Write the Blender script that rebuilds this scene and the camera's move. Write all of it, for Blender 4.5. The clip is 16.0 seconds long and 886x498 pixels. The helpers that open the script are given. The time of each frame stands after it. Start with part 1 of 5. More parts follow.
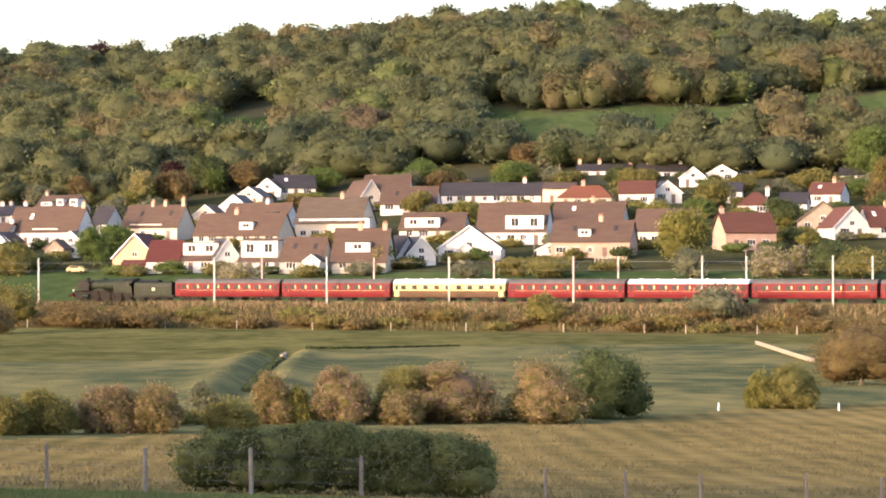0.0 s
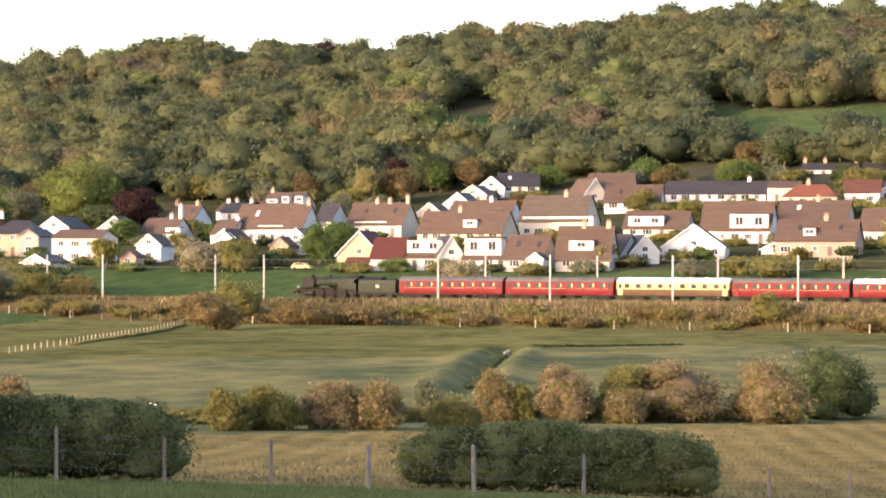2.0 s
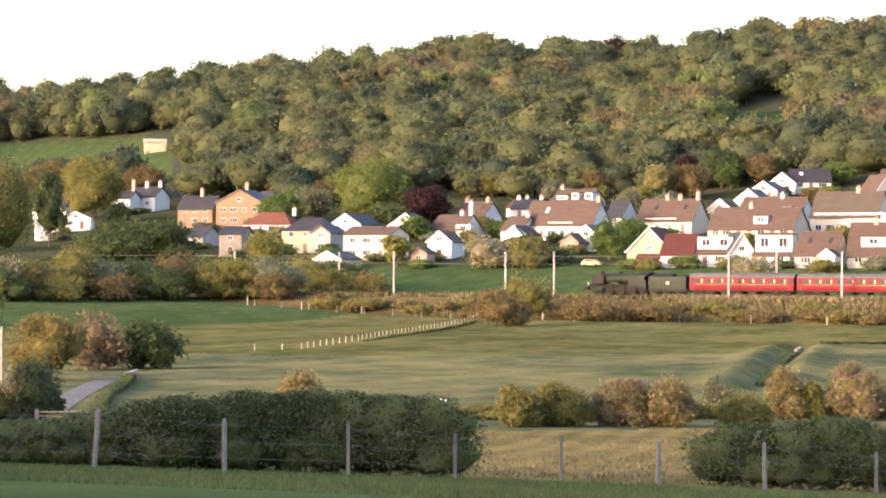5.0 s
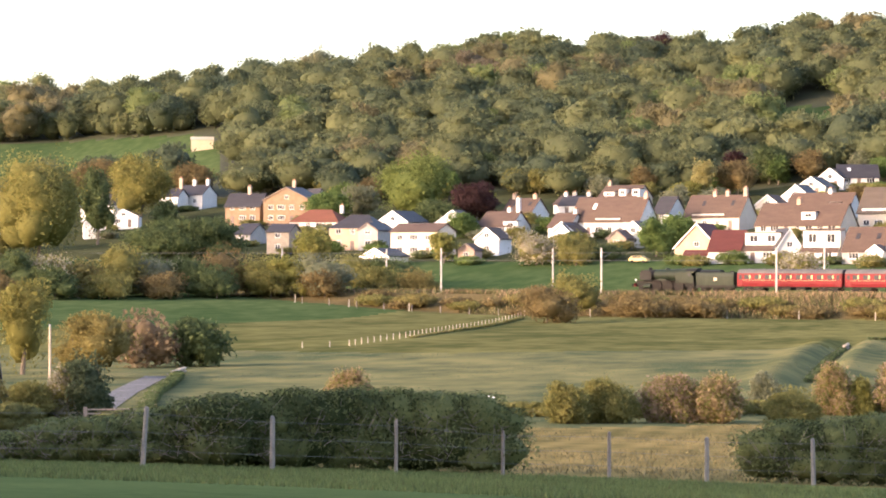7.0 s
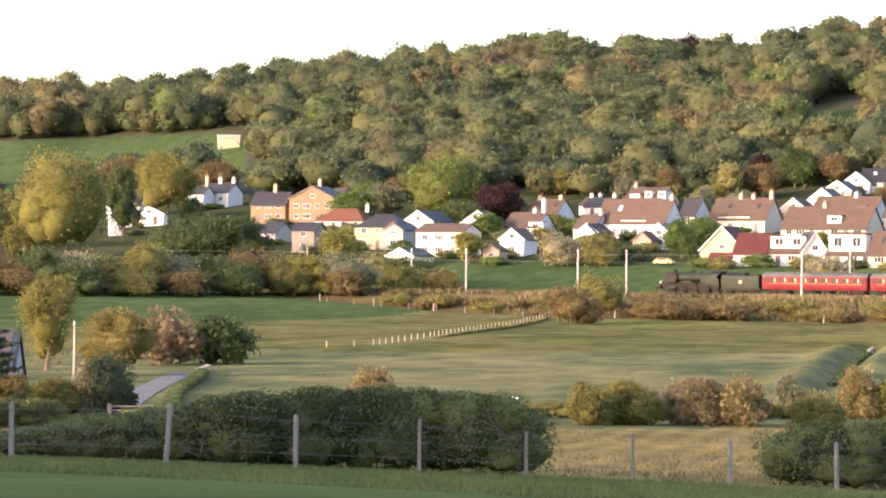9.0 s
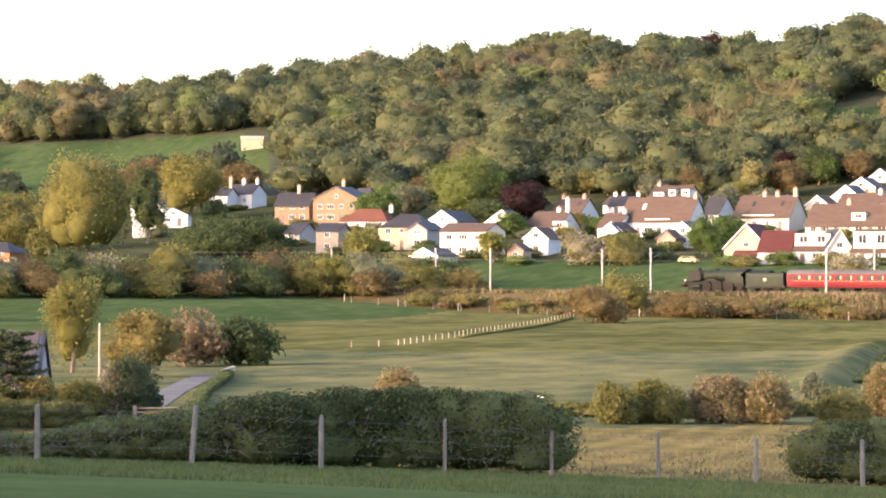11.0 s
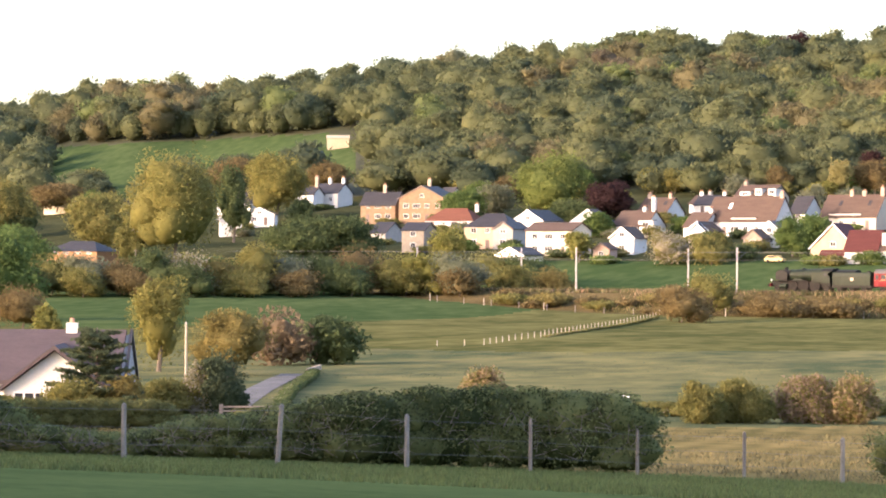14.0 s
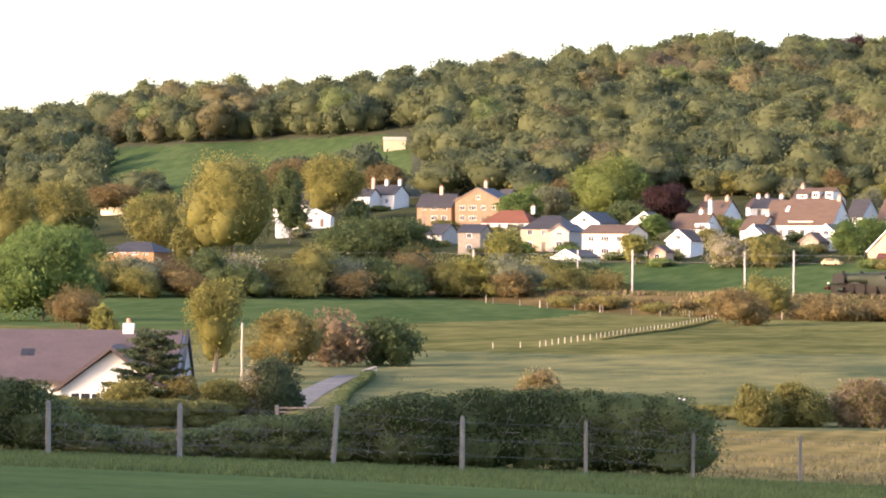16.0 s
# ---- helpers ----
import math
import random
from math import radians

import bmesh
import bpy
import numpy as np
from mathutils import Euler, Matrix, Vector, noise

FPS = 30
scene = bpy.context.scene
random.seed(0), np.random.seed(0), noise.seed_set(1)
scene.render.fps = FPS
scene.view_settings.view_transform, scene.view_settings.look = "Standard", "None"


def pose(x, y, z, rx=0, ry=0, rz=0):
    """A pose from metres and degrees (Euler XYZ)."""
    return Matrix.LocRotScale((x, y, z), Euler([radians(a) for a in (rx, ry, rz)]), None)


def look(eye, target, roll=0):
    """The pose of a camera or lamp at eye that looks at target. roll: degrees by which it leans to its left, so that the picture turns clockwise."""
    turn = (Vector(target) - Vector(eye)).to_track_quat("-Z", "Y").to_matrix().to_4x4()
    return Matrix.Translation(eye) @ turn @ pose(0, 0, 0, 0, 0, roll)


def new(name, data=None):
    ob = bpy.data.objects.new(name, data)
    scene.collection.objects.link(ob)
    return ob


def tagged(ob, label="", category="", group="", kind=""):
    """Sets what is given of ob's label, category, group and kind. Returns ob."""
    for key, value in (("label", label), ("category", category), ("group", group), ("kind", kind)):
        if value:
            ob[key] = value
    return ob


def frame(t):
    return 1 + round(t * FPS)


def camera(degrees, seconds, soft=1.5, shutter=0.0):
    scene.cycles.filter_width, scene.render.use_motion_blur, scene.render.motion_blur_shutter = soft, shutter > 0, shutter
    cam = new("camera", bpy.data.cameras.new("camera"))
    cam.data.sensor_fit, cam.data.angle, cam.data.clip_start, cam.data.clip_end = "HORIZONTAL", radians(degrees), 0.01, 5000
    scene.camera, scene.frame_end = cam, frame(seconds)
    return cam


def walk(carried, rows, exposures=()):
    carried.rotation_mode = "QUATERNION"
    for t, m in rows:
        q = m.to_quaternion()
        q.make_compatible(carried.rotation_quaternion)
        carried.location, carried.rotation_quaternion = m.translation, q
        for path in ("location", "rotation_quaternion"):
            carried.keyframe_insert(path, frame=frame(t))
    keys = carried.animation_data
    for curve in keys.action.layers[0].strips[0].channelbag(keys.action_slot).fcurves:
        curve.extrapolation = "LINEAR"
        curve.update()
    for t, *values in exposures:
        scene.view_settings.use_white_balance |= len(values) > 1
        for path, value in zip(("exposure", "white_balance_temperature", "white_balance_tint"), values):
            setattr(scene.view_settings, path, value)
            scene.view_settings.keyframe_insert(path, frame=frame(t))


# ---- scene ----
cam = camera(16.0, 16.0, soft=1.9)
EYE = 10.2
ROWS = [
    (0.0, 0.000, 0.503, 0.000), (0.5, 1.005, 0.511, -0.262), (1.0, 2.107, 0.510, -0.409), (1.5, 3.100, 0.488, -0.433),
    (2.0, 4.059, 0.458, -0.294), (2.5, 4.945, 0.462, -0.116), (3.0, 5.918, 0.447, -0.288), (3.5, 6.878, 0.423, -0.328),
    (4.0, 7.909, 0.425, -0.420), (4.5, 8.786, 0.392, -0.339), (4.7, 9.035, 0.384, -0.320), (6.8, 10.108, 0.313, -0.160),
    (7.0, 10.187, 0.309, -0.129), (7.5, 10.387, 0.306, -0.017), (8.0, 10.603, 0.313, 0.020), (8.5, 10.617, 0.310, -0.217),
    (9.0, 10.641, 0.308, -0.677), (9.2, 10.655, 0.307, -0.640), (11.3, 11.170, 0.299, -0.250), (11.5, 11.257, 0.298, -0.256),
    (12.0, 11.511, 0.277, -0.367), (12.5, 11.756, 0.278, -0.293), (13.0, 12.013, 0.273, -0.205), (13.5, 12.311, 0.255, -0.148),
    (14.0, 12.640, 0.278, -0.343), (14.5, 12.855, 0.301, -0.188), (15.0, 13.127, 0.291, -0.474), (15.5, 13.387, 0.299, -0.623),
    (16.0, 13.659, 0.305, -0.558),
]
walk(cam, [(t, pose(0, 0, EYE, 90 + pitch, roll, yaw)) for t, yaw, pitch, roll in ROWS], [(0.0, 1.92, 6300, 26), (7.0, 2.22, 6150, 26), (16.0, 2.25, 6100, 26)])

# ---- light: a low evening sun behind the camera and to its left, hazy sky ----
SUN_EL, SUN_AZ = radians(13.0), radians(-128.0)      # bearing clockwise from +y
to_sun = Vector((math.sin(SUN_AZ) * math.cos(SUN_EL), math.cos(SUN_AZ) * math.cos(SUN_EL), math.sin(SUN_EL)))
world = bpy.data.worlds.new("evening_sky")
scene.world = world
world.use_nodes = True
sky = world.node_tree.nodes.new("ShaderNodeTexSky")
sky.sky_type, sky.sun_disc = "NISHITA", False
sky.sun_elevation, sky.sun_rotation = SUN_EL, SUN_AZ
sky.air_density, sky.dust_density, sky.ozone_density = 1.0, 2.6, 0.6
world.node_tree.nodes["Background"].inputs["Strength"].default_value = 0.15
world.node_tree.links.new(sky.outputs[0], world.node_tree.nodes["Background"].inputs[0])
sun = new("sun", bpy.data.lights.new("sun", "SUN"))
sun.data.energy, sun.data.angle, sun.data.color = 1.25, radians(0.6), (1.0, 0.76, 0.50)
sun.matrix_world = look(to_sun * 200, (0, 0, 0))


# ---- materials ----
def material(name, dark, light, scale=1.0, rough=0.85, bump=0.2, fine=8.0, metal=0.0, stretch=(1, 1, 1), island=0.0, through_light=0.0, spec=0.3, rows=None, relief=0.05, span=(0.3, 0.7)):
    """Two-scale noise between two colours, with bump; island varies it from piece to piece; through_light lets leaves glow."""
    m = bpy.data.materials.new(name)
    m.use_nodes = True
    nt = m.node_tree
    n, ln = nt.nodes, nt.links
    b = n["Principled BSDF"]
    b.inputs["Roughness"].default_value, b.inputs["Metallic"].default_value = rough, metal
    b.inputs["Specular IOR Level"].default_value = spec
    tc = n.new("ShaderNodeTexCoord")
    mp = n.new("ShaderNodeMapping")
    mp.inputs["Scale"].default_value = stretch
    ln.new(tc.outputs["Object"], mp.inputs[0])
    big, small = n.new("ShaderNodeTexNoise"), n.new("ShaderNodeTexNoise")
    big.inputs["Scale"].default_value, small.inputs["Scale"].default_value = scale, scale * fine
    big.inputs["Detail"].default_value, small.inputs["Detail"].default_value = 4, 3
    for q in (big, small):
        ln.new(mp.outputs[0], q.inputs["Vector"])
    mix = n.new("ShaderNodeMath")
    mix.operation = "MULTIPLY_ADD"
    mix.inputs[1].default_value = 0.45
    ln.new(small.outputs[0], mix.inputs[0])
    half = n.new("ShaderNodeMath")
    half.operation = "MULTIPLY"
    half.inputs[1].default_value = 0.55
    ln.new(big.outputs[0], half.inputs[0])
    ln.new(half.outputs[0], mix.inputs[2])
    value = mix.outputs[0]
    if island:
        geo = n.new("ShaderNodeNewGeometry")
        add = n.new("ShaderNodeMath")
        add.operation = "MULTIPLY_ADD"
        add.inputs[1].default_value = island
        ln.new(geo.outputs["Random Per Island"], add.inputs[0])
        ln.new(value, add.inputs[2])
        sub = n.new("ShaderNodeMath")
        sub.operation = "SUBTRACT"
        sub.inputs[1].default_value = island / 2
        ln.new(add.outputs[0], sub.inputs[0])
        value = sub.outputs[0]
    if rows:
        wv = n.new("ShaderNodeTexWave")
        turn = n.new("ShaderNodeMapping")
        turn.inputs["Rotation"].default_value = (0, 0, radians(rows[1]))
        wv.inputs["Scale"].default_value, wv.inputs["Distortion"].default_value, wv.inputs["Detail"].default_value, wv.inputs["Detail Scale"].default_value = rows[0], 2.2, 2.0, rows[3]
        ln.new(tc.outputs["Object"], turn.inputs[0])
        ln.new(turn.outputs[0], wv.inputs[0])
        lay = n.new("ShaderNodeMath")
        lay.operation = "MULTIPLY_ADD"
        lay.inputs[1].default_value = rows[2]
        ln.new(wv.outputs["Fac"], lay.inputs[0])
        ln.new(value, lay.inputs[2])
        low = n.new("ShaderNodeMath")
        low.operation = "SUBTRACT"
        low.inputs[1].default_value = rows[2] / 2
        ln.new(lay.outputs[0], low.inputs[0])
        value = low.outputs[0]
    ramp = n.new("ShaderNodeValToRGB")
    ramp.color_ramp.elements[0].position, ramp.color_ramp.elements[1].position = span
    ramp.color_ramp.elements[0].color, ramp.color_ramp.elements[1].color = (*dark, 1), (*light, 1)
    ln.new(value, ramp.inputs[0])
    ln.new(ramp.outputs[0], b.inputs["Base Color"])
    if bump:
        bp = n.new("ShaderNodeBump")
        bp.inputs["Strength"].default_value, bp.inputs["Distance"].default_value = bump, relief
        ln.new(small.outputs[0], bp.inputs["Height"])
        ln.new(bp.outputs[0], b.inputs["Normal"])
    if through_light:
        tr = n.new("ShaderNodeBsdfTranslucent")
        ln.new(ramp.outputs[0], tr.inputs[0])
        ms = n.new("ShaderNodeMixShader")
        ms.inputs[0].default_value = through_light
        ln.new(b.outputs[0], ms.inputs[1])
        ln.new(tr.outputs[0], ms.inputs[2])
        ln.new(ms.outputs[0], n["Material Output"].inputs[0])
    return m


def leaf(name, dark, light, muted=0.30, bright=1.0, vary=0.14, bump=0.5, scale=0.15):
    """Leaves, in muted spring colours."""
    dark, light = ([bright * (1.02 - muted) * c + bright * muted * 1.02 * (0.4 * q[0] + 0.6 * q[1]) for c in q] for q in (dark, light))
    return material(name, dark, light, scale, 0.75, bump, 7.0, island=vary, through_light=0.44, spec=0.08, relief=0.35)


# paler, less contrasted leaf colours, with part of the hill's haze put in
WOOD_LEAVES = [
    leaf("oak_leaf", (0.078, 0.090, 0.040), (0.130, 0.145, 0.058), 0.12, 1.06),
    leaf("ash_leaf", (0.095, 0.105, 0.042), (0.155, 0.165, 0.062), 0.12, 1.06),
    leaf("sycamore_leaf", (0.058, 0.076, 0.042), (0.102, 0.125, 0.060), 0.12, 1.06),
    leaf("young_oak_leaf", (0.115, 0.102, 0.045), (0.180, 0.155, 0.066), 0.12, 1.06),
    leaf("budding_leaf", (0.112, 0.092, 0.054), (0.170, 0.138, 0.080), 0.12, 1.06),
    leaf("fresh_leaf", (0.095, 0.122, 0.036), (0.165, 0.195, 0.055), 0.12, 1.06),
    leaf("yellow_leaf", (0.220, 0.190, 0.020), (0.360, 0.300, 0.040)),
    leaf("copper_leaf", (0.040, 0.016, 0.016), (0.085, 0.035, 0.030)),
]
BARK = material("bark", (0.09, 0.07, 0.05), (0.20, 0.16, 0.12), 2.0)
MEADOW = material("meadow_grass", (0.076, 0.080, 0.028), (0.165, 0.150, 0.054), 0.050, 0.95, 0.35, 6, stretch=(1.3, 0.5, 1), relief=0.3, spec=0.0, span=(0.40, 0.62))
GREEN_FIELD = material("pasture_grass", (0.045, 0.074, 0.026), (0.088, 0.116, 0.042), 0.035, 0.95, 0.35, 8, stretch=(1.3, 0.5, 1), relief=0.3, spec=0.0, span=(0.38, 0.64))
HAY = material("ripening_grass", (0.116, 0.100, 0.038), (0.280, 0.205, 0.080), 0.16, 0.95, 0.4, 5, stretch=(0.7, 0.5, 1), rows=(0.19, -1.5, 0.13, 0.25), relief=0.2, spec=0.0, span=(0.34, 0.68))
# shade is put into the crop's dark blue-green, sunlit crop into its ochre
CROP = material("barley_crop", (0.070, 0.088, 0.045), (0.200, 0.178, 0.076), 0.050, 0.95, 0.35, 4.5, stretch=(1.2, 0.55, 1), relief=0.3, spec=0.0, span=(0.40, 0.60))
BANK = material("rough_bank_grass", (0.070, 0.056, 0.024), (0.170, 0.125, 0.056), 0.22, 0.95, 0.9, 8, relief=0.3, spec=0.0)
LAWN = material("near_grass", (0.064, 0.094, 0.031), (0.134, 0.164, 0.056), 0.3, 0.95, 0.8, 14, spec=0.0)
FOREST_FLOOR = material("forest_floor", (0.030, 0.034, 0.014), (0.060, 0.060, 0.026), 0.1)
BALLAST = material("ballast", (0.10, 0.085, 0.07), (0.22, 0.19, 0.16), 1.5, 0.9, 0.6, 8)
GARDEN = material("garden_ground", (0.030, 0.036, 0.016), (0.085, 0.085, 0.040), 0.09, 0.9, 0.5, 6, spec=0.0)

# ---- the lie of the land ----
RAIL_Z, TRACK_D = 6.0, 441.0
N_X, N_Y = math.sin(radians(26.8)), math.cos(radians(26.8))      # across the railway, away from the camera


def smooth(e0, e1, q):
    k = np.clip((q - e0) / (e1 - e0), 0, 1)
    return k * k * (3 - 2 * k)


SKY_AZ = [-24, -21.7, -21.1, -20.1, -19.4, -18.4, -17.1, -16.3, -15.4, -14.6, -13.7, -12.5, -11.5, -10.2, -9.2, -8.2, -7.55, -6.6, -6, -5, -3.9, -2.7, -1.5, 0, 1.2, 1.8, 2.7, 3.9, 5.3, 6.8, 8, 14]
SKY_UP = [262, 276, 272, 283, 310, 323, 317, 328, 344, 353, 360, 365, 373, 395, 409, 413, 400, 399, 397, 408, 427, 437, 452, 469, 470, 481, 485, 477, 466, 455, 453, 425]
STEEP = 1.7                # how much steeper the wooded slope is than the village's


def climb(az):
    """How steeply the hill rises, by bearing."""
    return (np.interp(np.degrees(az), SKY_AZ, SKY_UP) - 67) / 545


def hillside(far):
    """Distance up the slope, the wooded part stretched by its steepness."""
    return far + (STEEP - 1) * np.maximum(far - 180, 0)


def hill_point(deg, up):
    """A point of the hill at a bearing and a height on it."""
    az = radians(deg)
    far = up / float(climb(az))
    r = TRACK_D / math.cos(az - radians(26.8)) + 96 + (far if far < 180 else 180 + (far - 180) / STEEP)
    x, y = r * math.sin(az), r * math.cos(az)
    return x, y, float(ground_z(np.float64(x), np.float64(y)))


def lie(x, y):
    """Bearing, range, distance beyond the railway, and range of the railway and of the village's front row."""
    az, r = np.arctan2(x, y), np.hypot(x, y)
    w = x * N_X + y * N_Y - TRACK_D
    track = TRACK_D / np.maximum(np.cos(az - radians(26.8)), 0.3)
    return az, r, w, track, track + 96


def ground_z(x, y):
    az, r, w, track, front = lie(x, y)
    s = x * N_Y - y * N_X
    fall = np.exp(-(r / 85) ** 1.6)
    z = 2.0 + 6.6 * fall - 0.05 * np.clip(x, -60, 60) * np.exp(-(r / 110) ** 2)
    z = z + 3.7 * smooth(-300, -400, s) * smooth(-135, -18, w)
    z = z + 0.25 * np.sin(x / 23 + y / 31) * smooth(150, 260, r) * smooth(-10, -40, w)
    d = x + 13.9 + (y - 210) * 0.0265                      # a sunken ditch between two grassy lips
    z = z + (0.50 * np.exp(-((d + 2.6) / 1.7) ** 2) - 0.55 * np.exp(-(d / 1.3) ** 2) + 0.42 * np.exp(-((d - 2.4) / 1.3) ** 2)) * smooth(200, 235, y) * smooth(372, 350, y)
    bank = smooth(-17, -4, w)
    z = z * (1 - bank) + (RAIL_Z - 0.55) * bank
    zf = EYE + 18 * front / 5578
    up = np.clip((r - track - 12) / 84, 0, 1)
    run = np.maximum(r - front, 0)
    far = hillside(run)
    top = np.where(far < 1500, far - 60 * np.log1p(np.exp((far - 560) / 60)), 560)
    reach = front + np.minimum(run, 440)
    hill = EYE + (18 + np.maximum(top, 0) * climb(az)) * reach / 5578 - np.maximum(far - 640, 0) * 0.03
    beyond = np.where(far > 0, hill, RAIL_Z - 0.55 + (zf - RAIL_Z + 0.55) * up ** 1.2)
    return np.where(w > 4, beyond, z)


def ground_kind(x, y):
    """Which cover lies where: 0 near grass, 1 hay, 2 crop, 3 meadow, 4 bank, 5 ballast, 6 forest floor, 7 pasture, 8 gardens."""
    az, r, w, track, front = lie(x, y)
    s = x * N_Y - y * N_X
    wob = 3 * np.sin(x / 17) + 2 * np.sin(y / 11 + x / 7)
    k = np.full(x.shape, 2)
    deg = np.degrees(az)
    k = np.where(r < np.interp(deg, [-20, -8, -3.4, 0.2, 2.7, 3.75, 8], [140, 147, 156, 162, 170, 180, 200]) + 0.6 * wob, 1, k)
    k = np.where(r < 74 + 0.15 * x + 0.15 * wob, 0, k)
    k = np.where(r > np.interp(deg, [-20, -14, -10, -8, -5, -3.2, -2.7, 1.2, 6, 12], [298, 301, 291, 294, 311, 322, 362, 376, 368, 360]) + 1.5 * wob, 3, k)
    k = np.where(r > np.interp(deg, [-24, -21.6, -18.6, -14.5, -11.4, -10.6, -9.8], [420, 416, 390, 442, 515, 541, 580]) + wob, 7, k)
    k = np.where(w + 0.4 * wob > -17, 4, k)
    k = np.where((w > -2.5) & (w < 9), 5, k)
    k = np.where(w >= 9, 7, k)
    k = np.where(r - front > -12 + wob, 8, k)
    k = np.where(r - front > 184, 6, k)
    return np.where(in_clearing(az, r, front, True), 7, k)


def in_clearing(az, r, front, trees=False):
    """The pastures left open on the wooded hill; trees: with the strip below each that must stay clear to see it."""
    a, c = np.degrees(az), hillside(r - front) * climb(az)
    low = 66 if trees else 0
    one = (np.abs(a + 3.55) < 0.68) & (c > 222 - 0.75 * low) & (c < 268)
    mid = 262 + 6 * np.sin(a * 2.2) + np.clip(a - 4, 0, 9) * 9
    two = (a > 0.5) & (a < 12) & (c > mid - 26 - 0.62 * low * (1 + 0.5 * np.sin(a * 5.1))) & (c < mid + 18)
    three = (a > -24 if not trees else a > -19.9) & (a < -14.25 - np.maximum(c - 196, 0) * 0.02) & (c > 184 + (a + 14.85) * 10 - 0.8 * low) & (c < 214 + (a + 15) * 6)
    return one | two | three


def link_mesh(name, mesh, mats, parent=None, label="", smooth_faces=False):
    for m in mats:
        mesh.materials.append(m)
    if smooth_faces:
        mesh.polygons.foreach_set("use_smooth", [True] * len(mesh.polygons))
    ob = new(name, mesh)
    if parent:
        ob.parent = parent
    if label:
        ob["label"] = label
    return ob


def quick_mesh(name, verts, faces, kinds=None):
    """A mesh from numpy arrays of corners and of quads."""
    me = bpy.data.meshes.new(name)
    k = faces.shape[1]
    me.vertices.add(len(verts))
    me.vertices.foreach_set("co", np.ascontiguousarray(verts, dtype=np.float32).ravel())
    me.loops.add(faces.size)
    me.loops.foreach_set("vertex_index", np.ascontiguousarray(faces, dtype=np.int32).ravel())
    me.polygons.add(len(faces))
    me.polygons.foreach_set("loop_start", np.arange(0, faces.size, k, dtype=np.int32))
    if kinds is not None:
        me.polygons.foreach_set("material_index", np.ascontiguousarray(kinds, dtype=np.int32))
    me.update(calc_edges=True)
    return me


def build_ground():
    a = np.radians(np.concatenate([np.arange(-180, -24, 4.0), np.arange(-24, 12, 0.16), np.arange(12, 180, 4.0)]))
    rr = np.concatenate([np.arange(0.02, 50, 3), np.arange(50, 200, 2.0), np.arange(200, 430, 4), np.arange(430, 680, 1.6),
                         np.arange(680, 1300, 6), 1300 * 1.12 ** np.arange(0, 12)])
    aa, r2 = np.meshgrid(a, rr)
    x, y = r2 * np.sin(aa), r2 * np.cos(aa)
    v = np.stack([x, y, ground_z(x, y)], -1).reshape(-1, 3)
    na, nr = len(a), len(rr)
    i, j = np.meshgrid(np.arange(nr - 1), np.arange(na), indexing="ij")
    j2 = (j + 1) % na
    f = np.stack([i * na + j, i * na + j2, (i + 1) * na + j2, (i + 1) * na + j], -1).reshape(-1, 4)[:, ::-1]
    c = v[f].mean(1)
    me = quick_mesh("ground", v, f, ground_kind(c[:, 0], c[:, 1]))
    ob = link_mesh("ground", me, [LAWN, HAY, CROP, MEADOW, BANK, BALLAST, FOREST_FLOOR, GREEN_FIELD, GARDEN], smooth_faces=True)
    return tagged(ob, "fields, railway bank and hillside under grass and crops", "ground", kind="structure")


build_ground()
rng = np.random.default_rng(7)


# ---- foliage: lumpy crowns, each a core with leaf sprays standing off it ----
def unit_ball(level):
    bm = bmesh.new()
    bmesh.ops.create_icosphere(bm, subdivisions=level, radius=1.0)
    v = np.array([q.co[:] for q in bm.verts])
    f = np.array([[q.index for q in p.verts] for p in bm.faces])
    bm.free()
    return v, f


BALLS = {1: unit_ball(1), 2: unit_ball(2), 3: unit_ball(3)}


def blob(centre, radii, count, size, level=2, lumps=8, jitter=0.4, sharp=4.5, gap=0.84, off=1.10):
    """Corners and triangles of one lumpy crown: the rounded core, then count sprays of about the given size."""
    axes = rng.normal(size=(lumps, 3))
    axes[:, 2] = axes[:, 2] * 0.8 + 0.25
    axes /= np.linalg.norm(axes, axis=1)[:, None]
    radii = np.asarray(radii, float)

    def swell(d):
        return gap + (1.08 - gap) * np.exp(sharp * ((d @ axes.T).max(1) - 1))

    v, f = BALLS[level]
    core = centre + v * (swell(v) * 0.88 * (1 + rng.normal(scale=0.06, size=len(v))))[:, None] * radii
    d = rng.normal(size=(count, 3))
    d[:, 2] = np.where(rng.random(count) < 0.5, np.abs(d[:, 2]), d[:, 2])
    d /= np.linalg.norm(d, axis=1)[:, None]
    p = centre + d * (swell(d) * rng.uniform(0.86, off, count))[:, None] * radii
    b = d * 0.55 + rng.normal(scale=0.35 + jitter, size=(count, 3))
    b /= np.linalg.norm(b, axis=1)[:, None]
    t = np.cross(b, d + rng.normal(scale=jitter, size=(count, 3)))
    t /= np.linalg.norm(t, axis=1)[:, None] + 1e-9
    h = size * rng.uniform(0.5, 1.3, (count, 1))
    leafs = np.stack([p - t * h * 0.42 - b * h * 0.45, p + t * h * 0.42 - b * h * 0.40, p + b * h * 0.75], 1)
    return np.concatenate([core, leafs.reshape(-1, 3)]), np.concatenate([f, len(core) + np.arange(count * 3).reshape(-1, 3)])


def merge(pieces):
    """Several (corners, triangles) as one."""
    n = np.cumsum([0] + [len(v) for v, f in pieces])
    return np.concatenate([v for v, f in pieces]), np.concatenate([f + k for (v, f), k in zip(pieces, n)])


def leaf_mesh(name, piece, kinds=None):
    me = quick_mesh(name, piece[0], piece[1], kinds)
    me.polygons.foreach_set("use_smooth", [True] * len(me.polygons))
    return me


